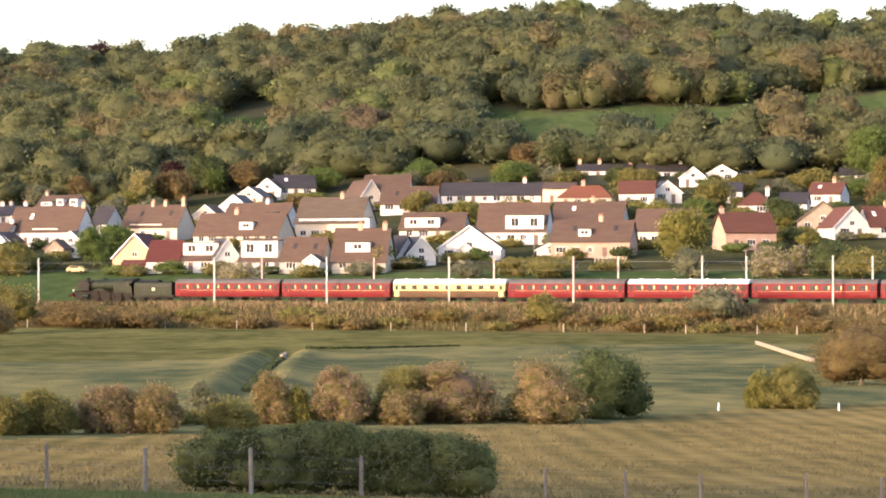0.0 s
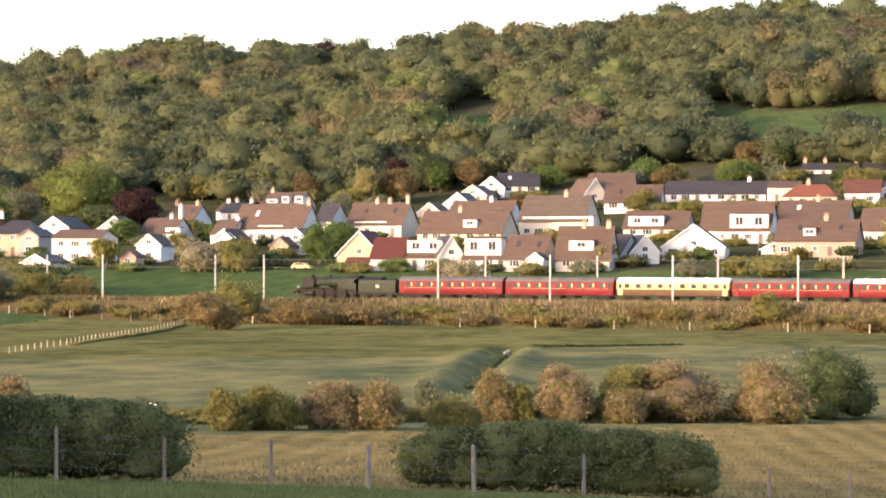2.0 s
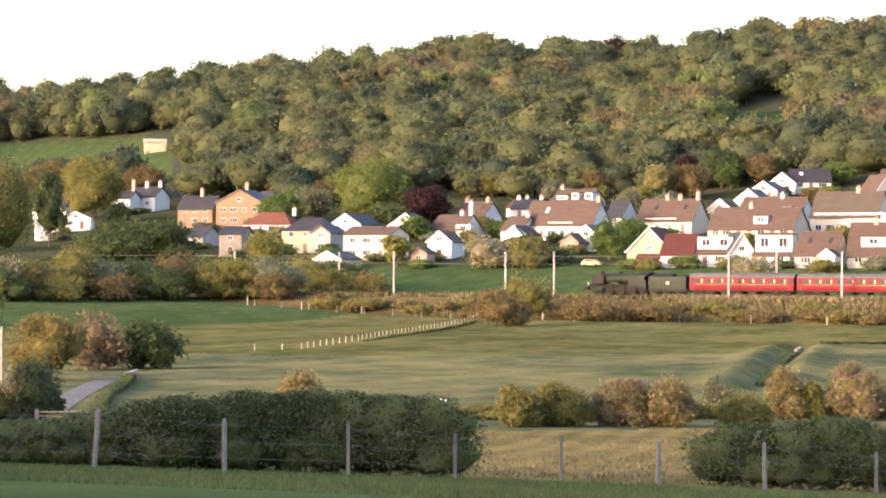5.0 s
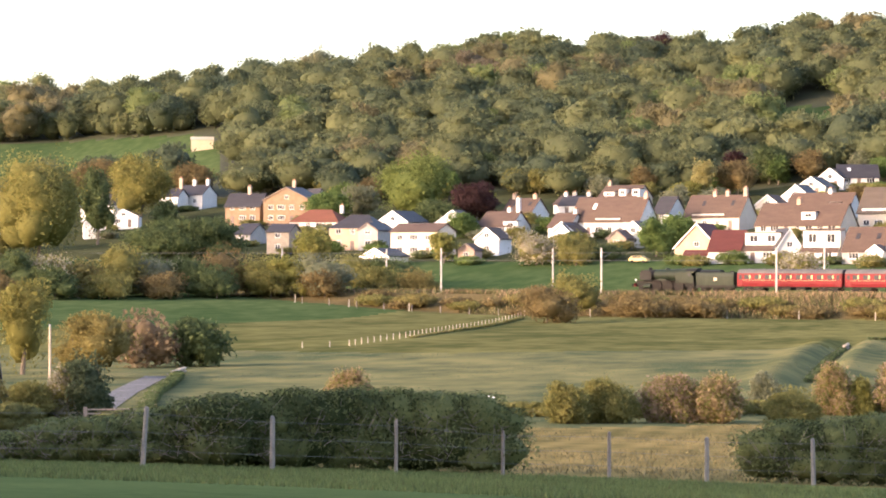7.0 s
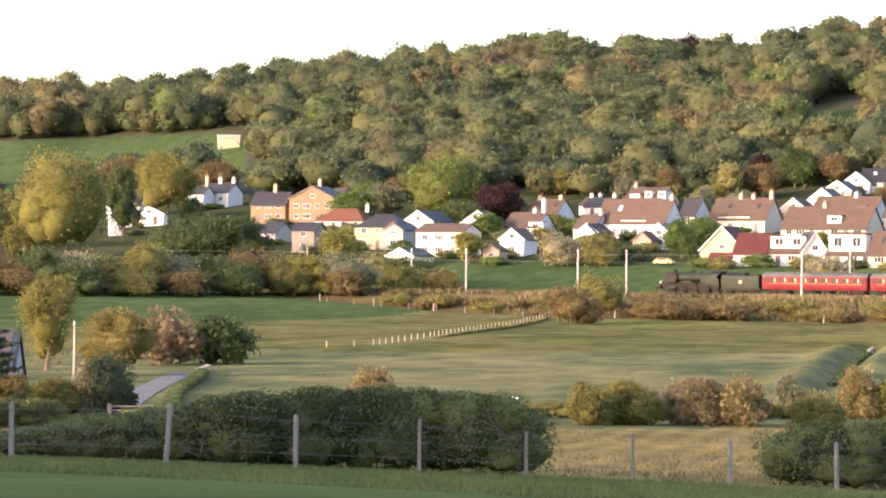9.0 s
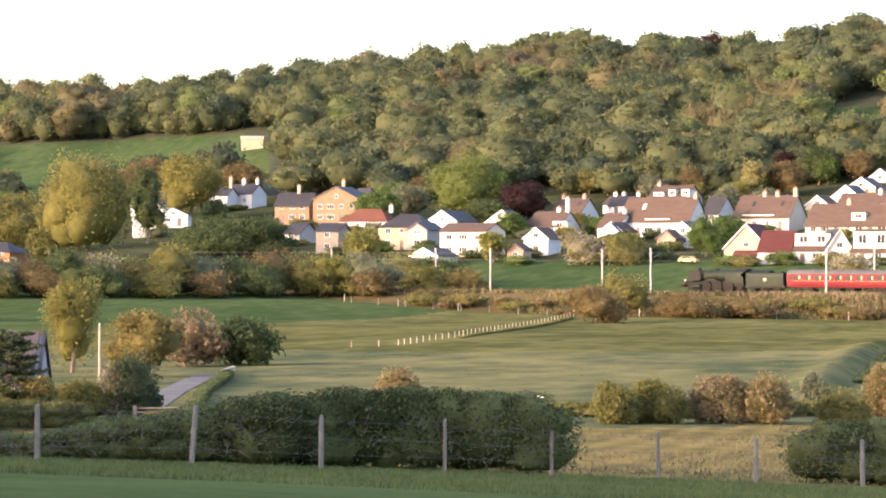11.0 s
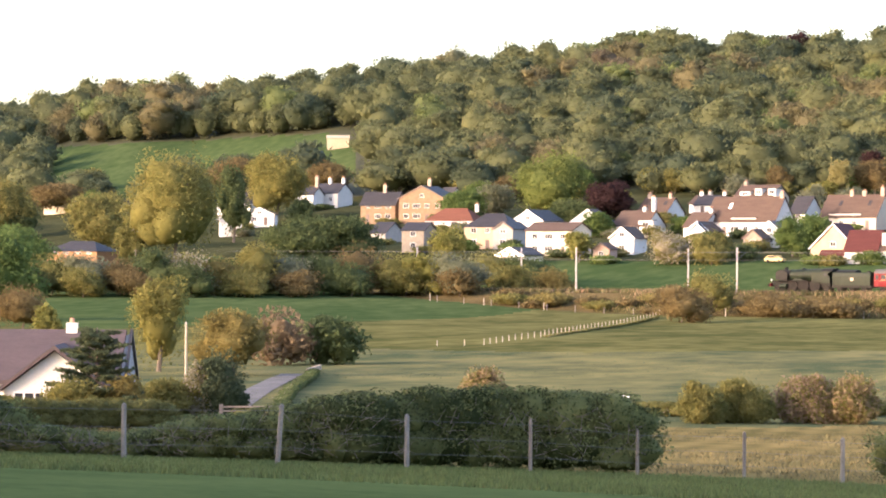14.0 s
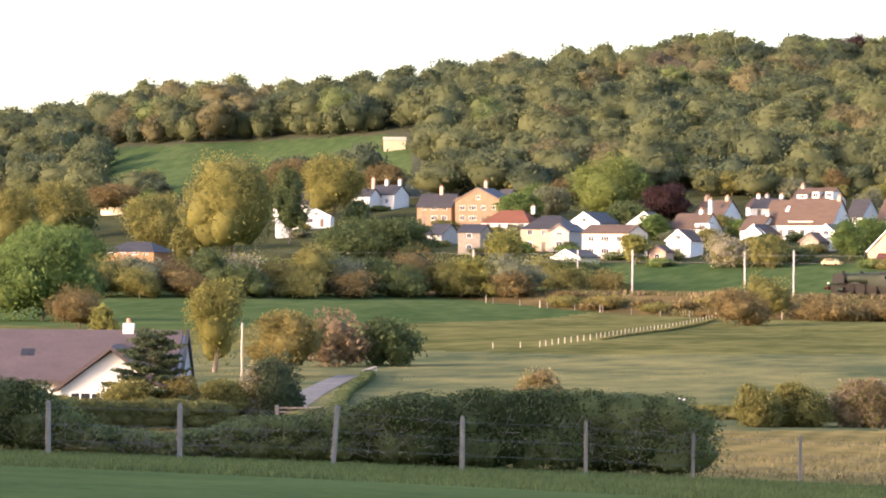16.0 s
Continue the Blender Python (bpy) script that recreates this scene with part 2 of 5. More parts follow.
def tri_mesh(name, tris, kinds=None):
    return quick_mesh(name, tris.reshape(-1, 3), np.arange(len(tris) * 3).reshape(-1, 3), kinds)


def wood_crown(x, y, z, h, wd):
    """A broad crown: a body with billows on its upper half, and many ragged sprays."""
    lobes = [blob(np.array([x, y, z + h * 0.46]), (wd * 0.46, wd * 0.46, h * 0.47), 260, 0.92, 2, 12, 0.5, 6.0, 0.80, 1.14)]
    turn = rng.uniform(0, 6.28)
    for q in range(6):
        t, f = turn + q * 1.05 + rng.uniform(-0.4, 0.4), rng.uniform(0.34, 0.56)
        up = 0.78 if q == 5 else rng.uniform(0.34, 0.74)
        out = 0.10 if q == 5 else rng.uniform(0.20, 0.31)
        lobes.append(blob(np.array([x + wd * out * math.cos(t), y + wd * out * math.sin(t), z + h * up]), (wd * 0.5 * f, wd * 0.5 * f, h * 0.36 * f), 130, 0.84, 1, 9, 0.6, 6.0, 0.66, 1.30))
    return merge(lobes)


def build_woods():
    pieces, kinds = [], []
    row = 0
    for deg in np.concatenate([np.arange(-24.2, -14.7, 0.33), np.arange(0.6, 11.5, 0.36)]):
        mid = 262 + 6 * math.sin(deg * 2.2) + min(max(deg - 4, 0), 9) * 9 + 18
        x, y, z = hill_point(deg, (215 + (deg + 15) * 6 if deg < 0 else mid) + rng.uniform(2, 9))
        tb = wood_crown(x, y, z - 0.6, rng.uniform(9, 12.5), rng.uniform(9, 12))
        pieces.append(tb)
        kinds.append(np.full(len(tb[1]), (0, 2, 1, 0, 3)[int(rng.integers(5))]))
    for up in np.arange(60, 500, 23.0):
        row += 1
        for q in range(86):
            deg = -24.6 + 0.39 * (q + 0.5 * (row % 2)) + rng.uniform(-0.15, 0.15)
            az = radians(deg)
            x, y, z = hill_point(deg, up + rng.uniform(-11, 11))
            a, r1, w, track, front = lie(x, y)
            far = float(hillside(r1 - front))
            edge = np.interp(deg, [-24, -16, -13, -10, -7, -4, -1, 2, 4, 9, 14], [150, 178, 176, 160, 168, 196, 226, 222, 216, 205, 205]) + 8 * math.sin(az * 70)
            if far < edge or far > 600 or bool(in_clearing(a, r1, front, True)) or (abs(deg + 14.55) < 0.55 and far * climb(az) < 215):
                continue
            big = rng.random()
            h = 9.6 + 5.2 * big + rng.uniform(-1.2, 1.2)
            wd = rng.uniform(0.88, 1.15) * (10.5 + 6.0 * big)
            if far < edge + 28:
                h *= 0.78
            tb = wood_crown(x, y, z, h, wd)
            patch = noise.noise((x / 60, y / 60, 3.0)) * 0.9 + rng.normal() * 0.36 - 0.12
            kind = 2 if patch < -0.5 else 0 if patch < -0.05 else 1 if patch < 0.30 else 5 if patch < 0.40 else 3 if patch < 0.85 else 4
            pieces.append(tb)
            kinds.append(np.full(len(tb[1]), kind))
    ob = link_mesh("woods", leaf_mesh("woods", merge(pieces), np.concatenate(kinds)), WOOD_LEAVES)
    return tagged(ob, "dense mixed broadleaf woodland in fresh spring leaf covering the hill", "woodland", kind="stuff")


build_woods()


# ---- small tools for meshes ----
def part(name, bm, mat_, parent=None, label=""):
    me = bpy.data.meshes.new(name)
    bmesh.ops.recalc_face_normals(bm, faces=bm.faces)
    bm.to_mesh(me)
    bm.free()
    return link_mesh(name, me, [mat_], parent, label)


def empty(name, m, label, category, group=""):
    ob = new(name)
    ob.matrix_basis = m
    return tagged(ob, label, category, group)


def add_box(bm, x0, x1, y0, y1, z0, z1):
    v = [bm.verts.new((x, y, z)) for z in (z0, z1) for x, y in ((x0, y0), (x1, y0), (x1, y1), (x0, y1))]
    for f in ((0, 3, 2, 1), (4, 5, 6, 7), (0, 1, 5, 4), (1, 2, 6, 5), (2, 3, 7, 6), (3, 0, 4, 7)):
        bm.faces.new([v[i] for i in f])
    return bm


def box(x0, x1, y0, y1, z0, z1):
    return add_box(bmesh.new(), x0, x1, y0, y1, z0, z1)


def add_prism(bm, profile, lo, hi, axis="x"):
    """A profile of (a, z) pairs drawn out along an axis."""
    def at(q, c):
        return (c, q[0], q[1]) if axis == "x" else (q[0], c, q[1])
    a, b = [bm.verts.new(at(q, lo)) for q in profile], [bm.verts.new(at(q, hi)) for q in profile]
    n = len(profile)
    bm.faces.new(a), bm.faces.new(b[::-1])
    for i in range(n):
        bm.faces.new((a[i], b[i], b[(i + 1) % n], a[(i + 1) % n]))
    return bm


def prism(profile, lo, hi, axis="x"):
    return add_prism(bmesh.new(), profile, lo, hi, axis)


def add_rod(bm, p, q, r0, r1, sides=8):
    p, q = Vector(p), Vector(q)
    turn = (q - p).to_track_quat("Z", "Y").to_matrix()
    ring = [[bm.verts.new(c + turn @ Vector((r * math.cos(t), r * math.sin(t), 0))) for t in (2 * math.pi * i / sides for i in range(sides))] for c, r in ((p, r0), (q, r1))]
    for i in range(sides):
        j = (i + 1) % sides
        bm.faces.new((ring[0][i], ring[0][j], ring[1][j], ring[1][i]))
    bm.faces.new(ring[0][::-1]), bm.faces.new(ring[1])
    return bm


def rod(p, q, r0, r1=None, sides=8):
    return add_rod(bmesh.new(), p, q, r0, r0 if r1 is None else r1, sides)


def cable(points, r):
    """One thin unbroken wire through all the points."""
    bm = bmesh.new()
    rings = [[bm.verts.new((x, y + dy, z + dz)) for dy, dz in ((-r, -r), (r, -r), (0, r))] for x, y, z in points]
    for a, b in zip(rings, rings[1:]):
        for i in range(3):
            bm.faces.new((a[i], a[(i + 1) % 3], b[(i + 1) % 3], b[i]))
    bm.faces.new(rings[0][::-1]), bm.faces.new(rings[-1])
    return bm


# ---- materials of the built things ----
WALLS = {
    "white": material("white_render", (0.554, 0.538, 0.504), (0.689, 0.672, 0.638), 0.6, 0.85, 0.15, 20),
    "cream": material("cream_render", (0.487, 0.428, 0.336), (0.622, 0.554, 0.445), 0.6, 0.85, 0.15, 20),
    "sand": material("sand_render", (0.40, 0.29, 0.19), (0.54, 0.40, 0.27), 0.6, 0.85, 0.15, 20),
    "pink": material("pink_brick", (0.353, 0.235, 0.185), (0.470, 0.328, 0.252), 0.8, 0.9, 0.3, 12),
    "stone": material("grey_stone", (0.218, 0.185, 0.143), (0.336, 0.286, 0.227), 1.2, 0.9, 0.5, 6),
    "sandstone": material("brown_stone", (0.190, 0.125, 0.075), (0.290, 0.200, 0.125), 1.2, 0.9, 0.5, 6),
    "brick": material("orange_brick", (0.302, 0.143, 0.067), (0.403, 0.218, 0.109), 1.5, 0.9, 0.4, 8),
    "grey": material("grey_pebbledash", (0.286, 0.269, 0.252), (0.386, 0.370, 0.344), 0.8, 0.95, 0.4, 20),
}
ROOFS = {
    "brown": material("brown_tiles", (0.066, 0.042, 0.032), (0.103, 0.070, 0.052), 0.5, 0.85, 0.5, 9, stretch=(0.6, 1, 3)),
    "greybrown": material("grey_brown_tiles", (0.059, 0.046, 0.036), (0.091, 0.072, 0.057), 0.5, 0.85, 0.5, 9, stretch=(0.6, 1, 3)),
    "slate": material("blue_slate", (0.024, 0.022, 0.024), (0.050, 0.046, 0.047), 0.5, 0.6, 0.4, 9, stretch=(0.6, 1, 3)),
    "red": material("dark_red_tiles", (0.063, 0.016, 0.014), (0.091, 0.027, 0.021), 0.5, 0.8, 0.4, 9, stretch=(0.6, 1, 3)),
    "redbrown": material("red_brown_tiles", (0.079, 0.031, 0.021), (0.115, 0.048, 0.033), 0.5, 0.8, 0.4, 9, stretch=(0.6, 1, 3)),
    "orange": material("orange_tiles", (0.126, 0.044, 0.024), (0.171, 0.067, 0.038), 0.5, 0.8, 0.4, 9, stretch=(0.6, 1, 3)),
}
WALL_WORDS = {"white": "white-rendered", "cream": "cream-rendered", "sand": "sand-rendered", "pink": "pink brick", "stone": "grey stone",
              "sandstone": "brown sandstone", "brick": "orange brick", "grey": "grey pebbledashed"}
ROOF_WORDS = {"brown": "brown tiled", "greybrown": "grey-brown tiled", "slate": "dark slate", "red": "dark red tiled", "redbrown": "red-brown tiled", "orange": "orange tiled"}
FRAME = material("white_window_frame", (0.72, 0.72, 0.70), (0.84, 0.84, 0.82), 2.0, 0.5, 0.0)
PANE = material("window_glass", (0.020, 0.022, 0.026), (0.045, 0.045, 0.050), 0.4, 0.35, 0.0, spec=0.12)
DOOR = material("painted_door", (0.10, 0.07, 0.06), (0.22, 0.16, 0.13), 1.0, 0.5, 0.1)
CHIMNEY = material("chimney_brick", (0.36, 0.25, 0.18), (0.52, 0.40, 0.30), 2.0, 0.9, 0.4)
POT = material("chimney_pot_clay", (0.40, 0.20, 0.12), (0.52, 0.30, 0.20), 3.0)
CONCRETE = material("concrete_post", (0.15, 0.138, 0.122), (0.27, 0.245, 0.22), 3.0, 0.9, 0.4)
TIMBER = material("weathered_timber", (0.15, 0.12, 0.10), (0.30, 0.26, 0.22), 3.0, 0.9, 0.4, stretch=(4, 4, 0.5))
PALE_WOOD = material("pale_timber", (0.34, 0.28, 0.21), (0.50, 0.43, 0.34), 3.0, 0.8, 0.2)
STEEL = material("galvanised_steel", (0.34, 0.32, 0.30), (0.50, 0.48, 0.46), 2.0, 0.5, 0.1, metal=0.4)
WIRE = material("dull_wire", (0.10, 0.10, 0.10), (0.20, 0.19, 0.18), 2.0, 0.6, 0.0, metal=0.5)


# ---- houses ----
def window(parent, x, z, w, h, y, lights=2, into=True):
    """A white window board a little proud of the wall face at y, with dark panes let into it; faces -y."""
    t = 0.08
    f = part("window" if into else "window_frame", box(x - w / 2, x + w / 2, y - 0.05, y + 0.02, z, z + h), FRAME, parent)
    for i in range(lights):
        a, b = x - w / 2 + w * i / lights, x - w / 2 + w * (i + 1) / lights
        part("pane", box(a + (t if i == 0 else t / 2), b - (t if i == lights - 1 else t / 2), y - 0.054, y - 0.02, z + t, z + h - t), PANE, f if into else parent)
    return f


FRONTS = []


def house(kind, x, y, z, yaw, w, d, wall_h, roof_h, wall, roof, dormers=(), chimneys=(), windows=None):
    """kind S: ridge along the front; G: gable to the front; H: hipped. Front faces -y before yaw."""
    form = "hip-roofed house" if kind == "H" else "gable-fronted house" if kind == "G" else "bungalow" if wall_h < 3.4 else "two-storey house"
    words = f"{WALL_WORDS[wall]} {form} with a {ROOF_WORDS[roof]} roof" + (" and dormer windows" if dormers else "")
    FRONTS.append((x, y, w, d))
    th = empty("house", pose(x, y, z, 0, 0, yaw), words, "house", "houses of the village")
    hw, hd, sink, over, thick = w / 2, d / 2, 1.4, 0.3, 0.16
    bm = box(-hw, hw, -hd, hd, -sink, wall_h)
    if kind == "S":
        add_prism(bm, [(-hd + 0.003, wall_h - 0.02), (hd - 0.003, wall_h - 0.02), (0, wall_h + roof_h - 0.06)], -hw + 0.003, hw - 0.003, "x")
    elif kind == "G":
        add_prism(bm, [(-hw + 0.003, wall_h - 0.02), (hw - 0.003, wall_h - 0.02), (0, wall_h + roof_h - 0.06)], -hd + 0.003, hd - 0.003, "y")
    part("wall", bm, WALLS[wall], th)
    zr, ze = wall_h + roof_h, wall_h
    if kind == "H":
        bm = bmesh.new()
        e = [bm.verts.new(q) for q in ((-hw - over, -hd - over, ze - 0.1), (hw + over, -hd - over, ze - 0.1), (hw + over, hd + over, ze - 0.1), (-hw - over, hd + over, ze - 0.1))]
        rl = max(0.2, hw - hd * 0.75)
        a, b = bm.verts.new((-rl, 0, zr)), bm.verts.new((rl, 0, zr))
        for f in ((e[0], e[1], b, a), (e[1], e[2], b), (e[2], e[3], a, b), (e[3], e[0], a), (e[3], e[2], e[1], e[0])):
            bm.faces.new(f)
        part("roof", bm, ROOFS[roof], th)
    else:
        across, along = (hd, hw) if kind == "S" else (hw, hd)
        drop = roof_h / across * over
        for side in (-1, 1):
            prof = [(side * 0.0, zr + thick), (side * (across + over), ze - drop + thick), (side * (across + over), ze - drop), (side * 0.0, zr)]
            part("roof", prism(prof, -along - over, along + over, "x" if kind == "S" else "y"), ROOFS[roof], th)
        if kind == "G":
            for side in (-1, 1):
                prof = [(0, zr + thick + 0.01), (side * (across + over), ze - drop + thick + 0.01), (side * (across + over), ze - drop - 0.12), (0, zr - 0.12)]
                part("bargeboard", prism(prof, -along - over - 0.06, -along - over, "y"), FRAME if wall in ("white", "cream", "sand") else DOOR, th)
    # windows and a door
    storeys = 2 if wall_h > 4.0 else 1
    usable = w - 1.2
    n = max(1, int(usable / 2.6)) if windows is None else windows
    seed = int(abs(x * 7 + y * 3)) % 5
    for s in range(storeys):
        zf = s * 2.5 + (0.95 if wall_h > 2.1 else 0.6)
        for i in range(n):
            c = -usable / 2 + usable * (i + 0.5) / n
            if s == 0 and i == (seed % n) and n > 1:
                part("door", box(c - 0.45, c + 0.45, -hd - 0.05, -hd + 0.02, 0.0, min(2.0, wall_h - 0.1)), DOOR, th)
            else:
                window(th, c, zf, (1.1, 1.7, 1.4, 2.0, 1.2)[(seed + i) % 5], min(1.15, wall_h - zf - 0.2), -hd, 2 + (seed + i) % 2)
    if kind == "G" and roof_h > 1.6 and w > 4.5:
        window(th, 0, wall_h + 0.15, 1.1, min(1.0, roof_h * 0.42), -hd, 2)
    if kind == "S" and seed in (1, 3) and roof_h > 2 and w > 6:
        for cx in (-w * 0.22, w * 0.30)[: 1 + (seed == 3)]:
            y0, y1, z0, z1 = -hd * 0.52, -hd * 0.30, ze + roof_h * 0.48 + thick, ze + roof_h * 0.70 + thick
            part("rooflight", prism([(y0, z0), (y1, z1), (y1, z1 + 0.09), (y0, z0 + 0.09)], cx - 0.38, cx + 0.38), FRAME if seed == 1 else PANE, th)
    for a, b, z0, z1 in dormers:
        yf = -hd * (1 - max(0.06, (z0 - wall_h) / roof_h)) - 0.15
        yb = -hd * (1 - min(0.97, max(0.2, (z1 - wall_h) / roof_h)))
        dm = part("dormer", box(a, b, yf, max(yb, yf + 1.2), z0 - 0.1, z1), WALLS["white"], th, "white flat-roofed dormer")
        part("dormer_roof", box(a - 0.15, b + 0.15, yf - 0.2, max(yb, yf + 1.2) + 0.1, z1, z1 + 0.14), ROOFS["slate"], dm)
        k = max(1, round((b - a) / 3.2))
        for i in range(k):
            window(dm, a + (b - a) * (i + 0.5) / k, z0 + (z1 - z0) * 0.28, min(1.6, (b - a) / k * 0.7), (z1 - z0) * 0.55, yf, 2, False)
    for cx, top in chimneys:
        if kind == "S":
            cx = max(-hw + 0.5, min(hw - 0.5, cx))
        top = max(top, zr + 0.9)
        st = part("chimney", box(cx - 0.42, cx + 0.42, -0.35, 0.35, zr - 0.9, top), CHIMNEY if wall not in ("white",) or seed % 2 else WALLS["white"], th)
        part("chimney_cap", box(cx - 0.50, cx + 0.50, -0.43, 0.43, top, top + 0.1), CONCRETE, st)
        for q in (-0.2, 0.2):
            part("chimney_pot", rod((cx + q, 0, top + 0.1), (cx + q, 0, top + 0.5), 0.13, 0.10), POT, st)
    return th


# ---- shrubs and trees ----
# tints at 1.36 are brightened to stand in for haze over the trees
TINTS = {
    "olive": leaf("olive_leaf", (0.085, 0.085, 0.026), (0.190, 0.170, 0.055), 0.0, 1.36),
    "pink": leaf("pinkish_blossom", (0.150, 0.108, 0.066), (0.330, 0.240, 0.158), 0.0, 1.12),
    # peach: the warm sunlight on these bushes is put into the leaf colour
    "peach": leaf("peach_sunlit_leaf", (0.160, 0.118, 0.060), (0.330, 0.245, 0.135), 0.0, 1.12),
    "grey": leaf("grey_green_leaf", (0.080, 0.088, 0.050), (0.180, 0.180, 0.110), 0.0, 1.36),
    "lime": leaf("yellow_green_leaf", (0.098, 0.100, 0.024), (0.205, 0.190, 0.056), 0.0, 1.36),
    "dark": leaf("dark_green_leaf", (0.035, 0.050, 0.020), (0.095, 0.115, 0.045), 0.0, 1.36),
    "brown": leaf("brown_bud_leaf", (0.095, 0.070, 0.030), (0.190, 0.145, 0.064), 0.0, 1.18),
    "gold": leaf("golden_leaf", (0.112, 0.094, 0.030), (0.225, 0.182, 0.064), 0.0, 1.18),
    "golden": leaf("golden_willow_leaf", (0.098, 0.094, 0.026), (0.200, 0.180, 0.054), 0.0, 1.36),
    "blossom": leaf("cream_blossom", (0.150, 0.130, 0.080), (0.420, 0.370, 0.270), 0.0, 1.18),
    "green": leaf("green_leaf", (0.050, 0.080, 0.022), (0.120, 0.155, 0.045), 0.0, 1.36),
    "oak": leaf("bright_oak_leaf", (0.065, 0.085, 0.022), (0.150, 0.170, 0.048), 0.0, 1.36),
    "yellow": WOOD_LEAVES[6],
    "copper": WOOD_LEAVES[7],
    "pinkbrown": leaf("pink_brown_leaf", (0.110, 0.080, 0.046), (0.220, 0.160, 0.095), 0.0, 1.18),
    "pine": leaf("pine_needle", (0.030, 0.042, 0.022), (0.085, 0.100, 0.050), 0.0, 1.36),
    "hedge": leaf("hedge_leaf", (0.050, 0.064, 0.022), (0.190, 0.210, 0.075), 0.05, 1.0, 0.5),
    # lighter copy of the hedge leaf, with sunlight put into its yellow-green
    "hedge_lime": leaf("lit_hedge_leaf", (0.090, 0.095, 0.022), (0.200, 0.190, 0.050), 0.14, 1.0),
}
TINT_WORDS = {"olive": "olive-green", "pink": "pink-blossomed", "peach": "peach-coloured, sunlit", "grey": "grey-green", "lime": "yellow-green", "dark": "dark green",
              "brown": "brownish, budding", "gold": "golden-leaved", "golden": "tall golden", "blossom": "cream-blossomed hawthorn", "green": "green", "oak": "broad bright green",
              "yellow": "bright yellow", "copper": "dark copper-red", "pinkbrown": "pink-brown", "pine": "dark pine"}


def crown_tris(h, w, size, lift, lumps, dome=False):
    """Overlapping blobs that fill h by w, standing on the origin; dome: full to the ground, like a bush."""
    out = []
    for i in range(lumps):
        f = rng.uniform(0.32, 0.58) if i else 0.74
        rx, rz = w / 2 * f, max((h - lift) / 2 * f * rng.uniform(0.85, 1.2), w * 0.10)
        a = 2.4 * i + rng.uniform(-0.5, 0.5)
        rad = (w / 2 - rx) * rng.uniform(0.55, 1.08) if i else 0.0
        room = max(0.0, h - lift - 2 * rz)
        up = rng.random() ** (1.2 if dome else 1.0) if i else 0.45
        if dome and i % 2:
            up *= 0.35
        elif i and up > 0.6:
            rad *= 0.65
        c = np.array([rad * math.cos(a), rad * math.sin(a), lift + rz * (0.8 if dome and i % 2 else 1.0) + room * up])
        n = int(min(900 if size < 0.3 or rx > 3 else 300, max(110, 1.1 * 4 * math.pi * rx * rz / (0.4 * size * size))))
        out.append(blob(c, (rx, rx * rng.uniform(0.85, 1.15), rz), n, size, 2 if rx > (0.9 if size < 0.3 else 2.6) else 1, 9, 0.6, 5.0, 0.66, 1.42))
    return merge(out)


def trunk_bm(h, r, spread):
    bm = rod((0, 0, -0.5), (0.1 * spread, 0, h * 0.5), r, r * 0.6)
    for i in range(4):
        a = i * 1.7 + 0.4
        add_rod(bm, (0.05 * spread, 0, h * (0.3 + 0.06 * i)), (spread * 0.45 * math.cos(a), spread * 0.45 * math.sin(a), h * (0.6 + 0.07 * i)), r * 0.45, r * 0.15, 6)
    return bm


def shrub(x, y, z, h, w, tint):
    near = math.hypot(x, y) < 260
    noun = "" if "hawthorn" in TINT_WORDS[tint] else " bush"
    th = empty("bush", pose(x, y, z - 0.1), TINT_WORDS[tint] + noun + (" at the edge of the field" if near else " by the railway"), "bush", "bushes of the fields")
    part("stem", trunk_bm(h * 0.8, 0.05 + 0.02 * h, w * 0.8), BARK, th)
    t = crown_tris((h + 0.1) * 1.06, w * 1.22, 0.13 if near else 0.38, 0.0, 15 if near else 7 if h > 2.2 else 4, True)
    kinds = None
    mats = [TINTS[tint]]
    if tint in ("pink", "peach", "blossom"):
        mats = [TINTS[tint], TINTS["olive"]]
        kinds = (rng.random(len(t[1])) < 0.40).astype(int)
    link_mesh("crown", leaf_mesh("crown", t, kinds), mats, th)
    return th


def tree(x, y, z, h, w, tint):
    r = math.hypot(x, y)
    th = empty("tree", pose(x, y, z - 0.1), TINT_WORDS[tint] + (" tree by the near bungalow" if 100 < r < 400 else " tree added out of view to shade the near grass" if r < 400 else " tree among the village houses"), "tree", "trees of the village")
    part("trunk", trunk_bm(h * 0.85, 0.1 + 0.016 * h, w * 0.7), BARK, th)
    link_mesh("crown", leaf_mesh("crown", crown_tris(h * 1.03, w * 1.12, 0.20 if 100 < r < 400 else 0.52, h * 0.04, 14 if w > 9.5 and r > 100 else 8)), [TINTS[tint]], th)
    return th


def conifer(x, y, z, h, w, tint):
    th = empty("pine_tree", pose(x, y, z - 0.1), "open-branched dark pine in front of the white bungalow", "tree")
    bm = rod((0, 0, 0), (0, 0, h), 0.09, 0.02)
    tiers = []
    for i in range(44):
        f = 0.12 + 0.86 * i / 44
        a, ln = i * 2.4, w / 2 * (1.10 - f) ** 0.55 * rng.uniform(0.6, 1.2)
        tip = np.array([ln * math.cos(a), ln * math.sin(a), 0.22 * ln])
        foot = np.array([0, 0, h * f - 0.1])
        add_rod(bm, tuple(foot), tuple(foot + tip), 0.03, 0.01, 5)
        for k in (0.45, 0.7, 0.9, 1.05):
            tiers.append(blob(foot + tip * k, (0.36, 0.36, 0.09), 46, 0.15, 1, 5, 0.7, 4.5, 0.6, 1.3))
    part("trunk", bm, BARK, th)
    link_mesh("crown", leaf_mesh("crown", merge(tiers)), [TINTS[tint]], th)
    return th


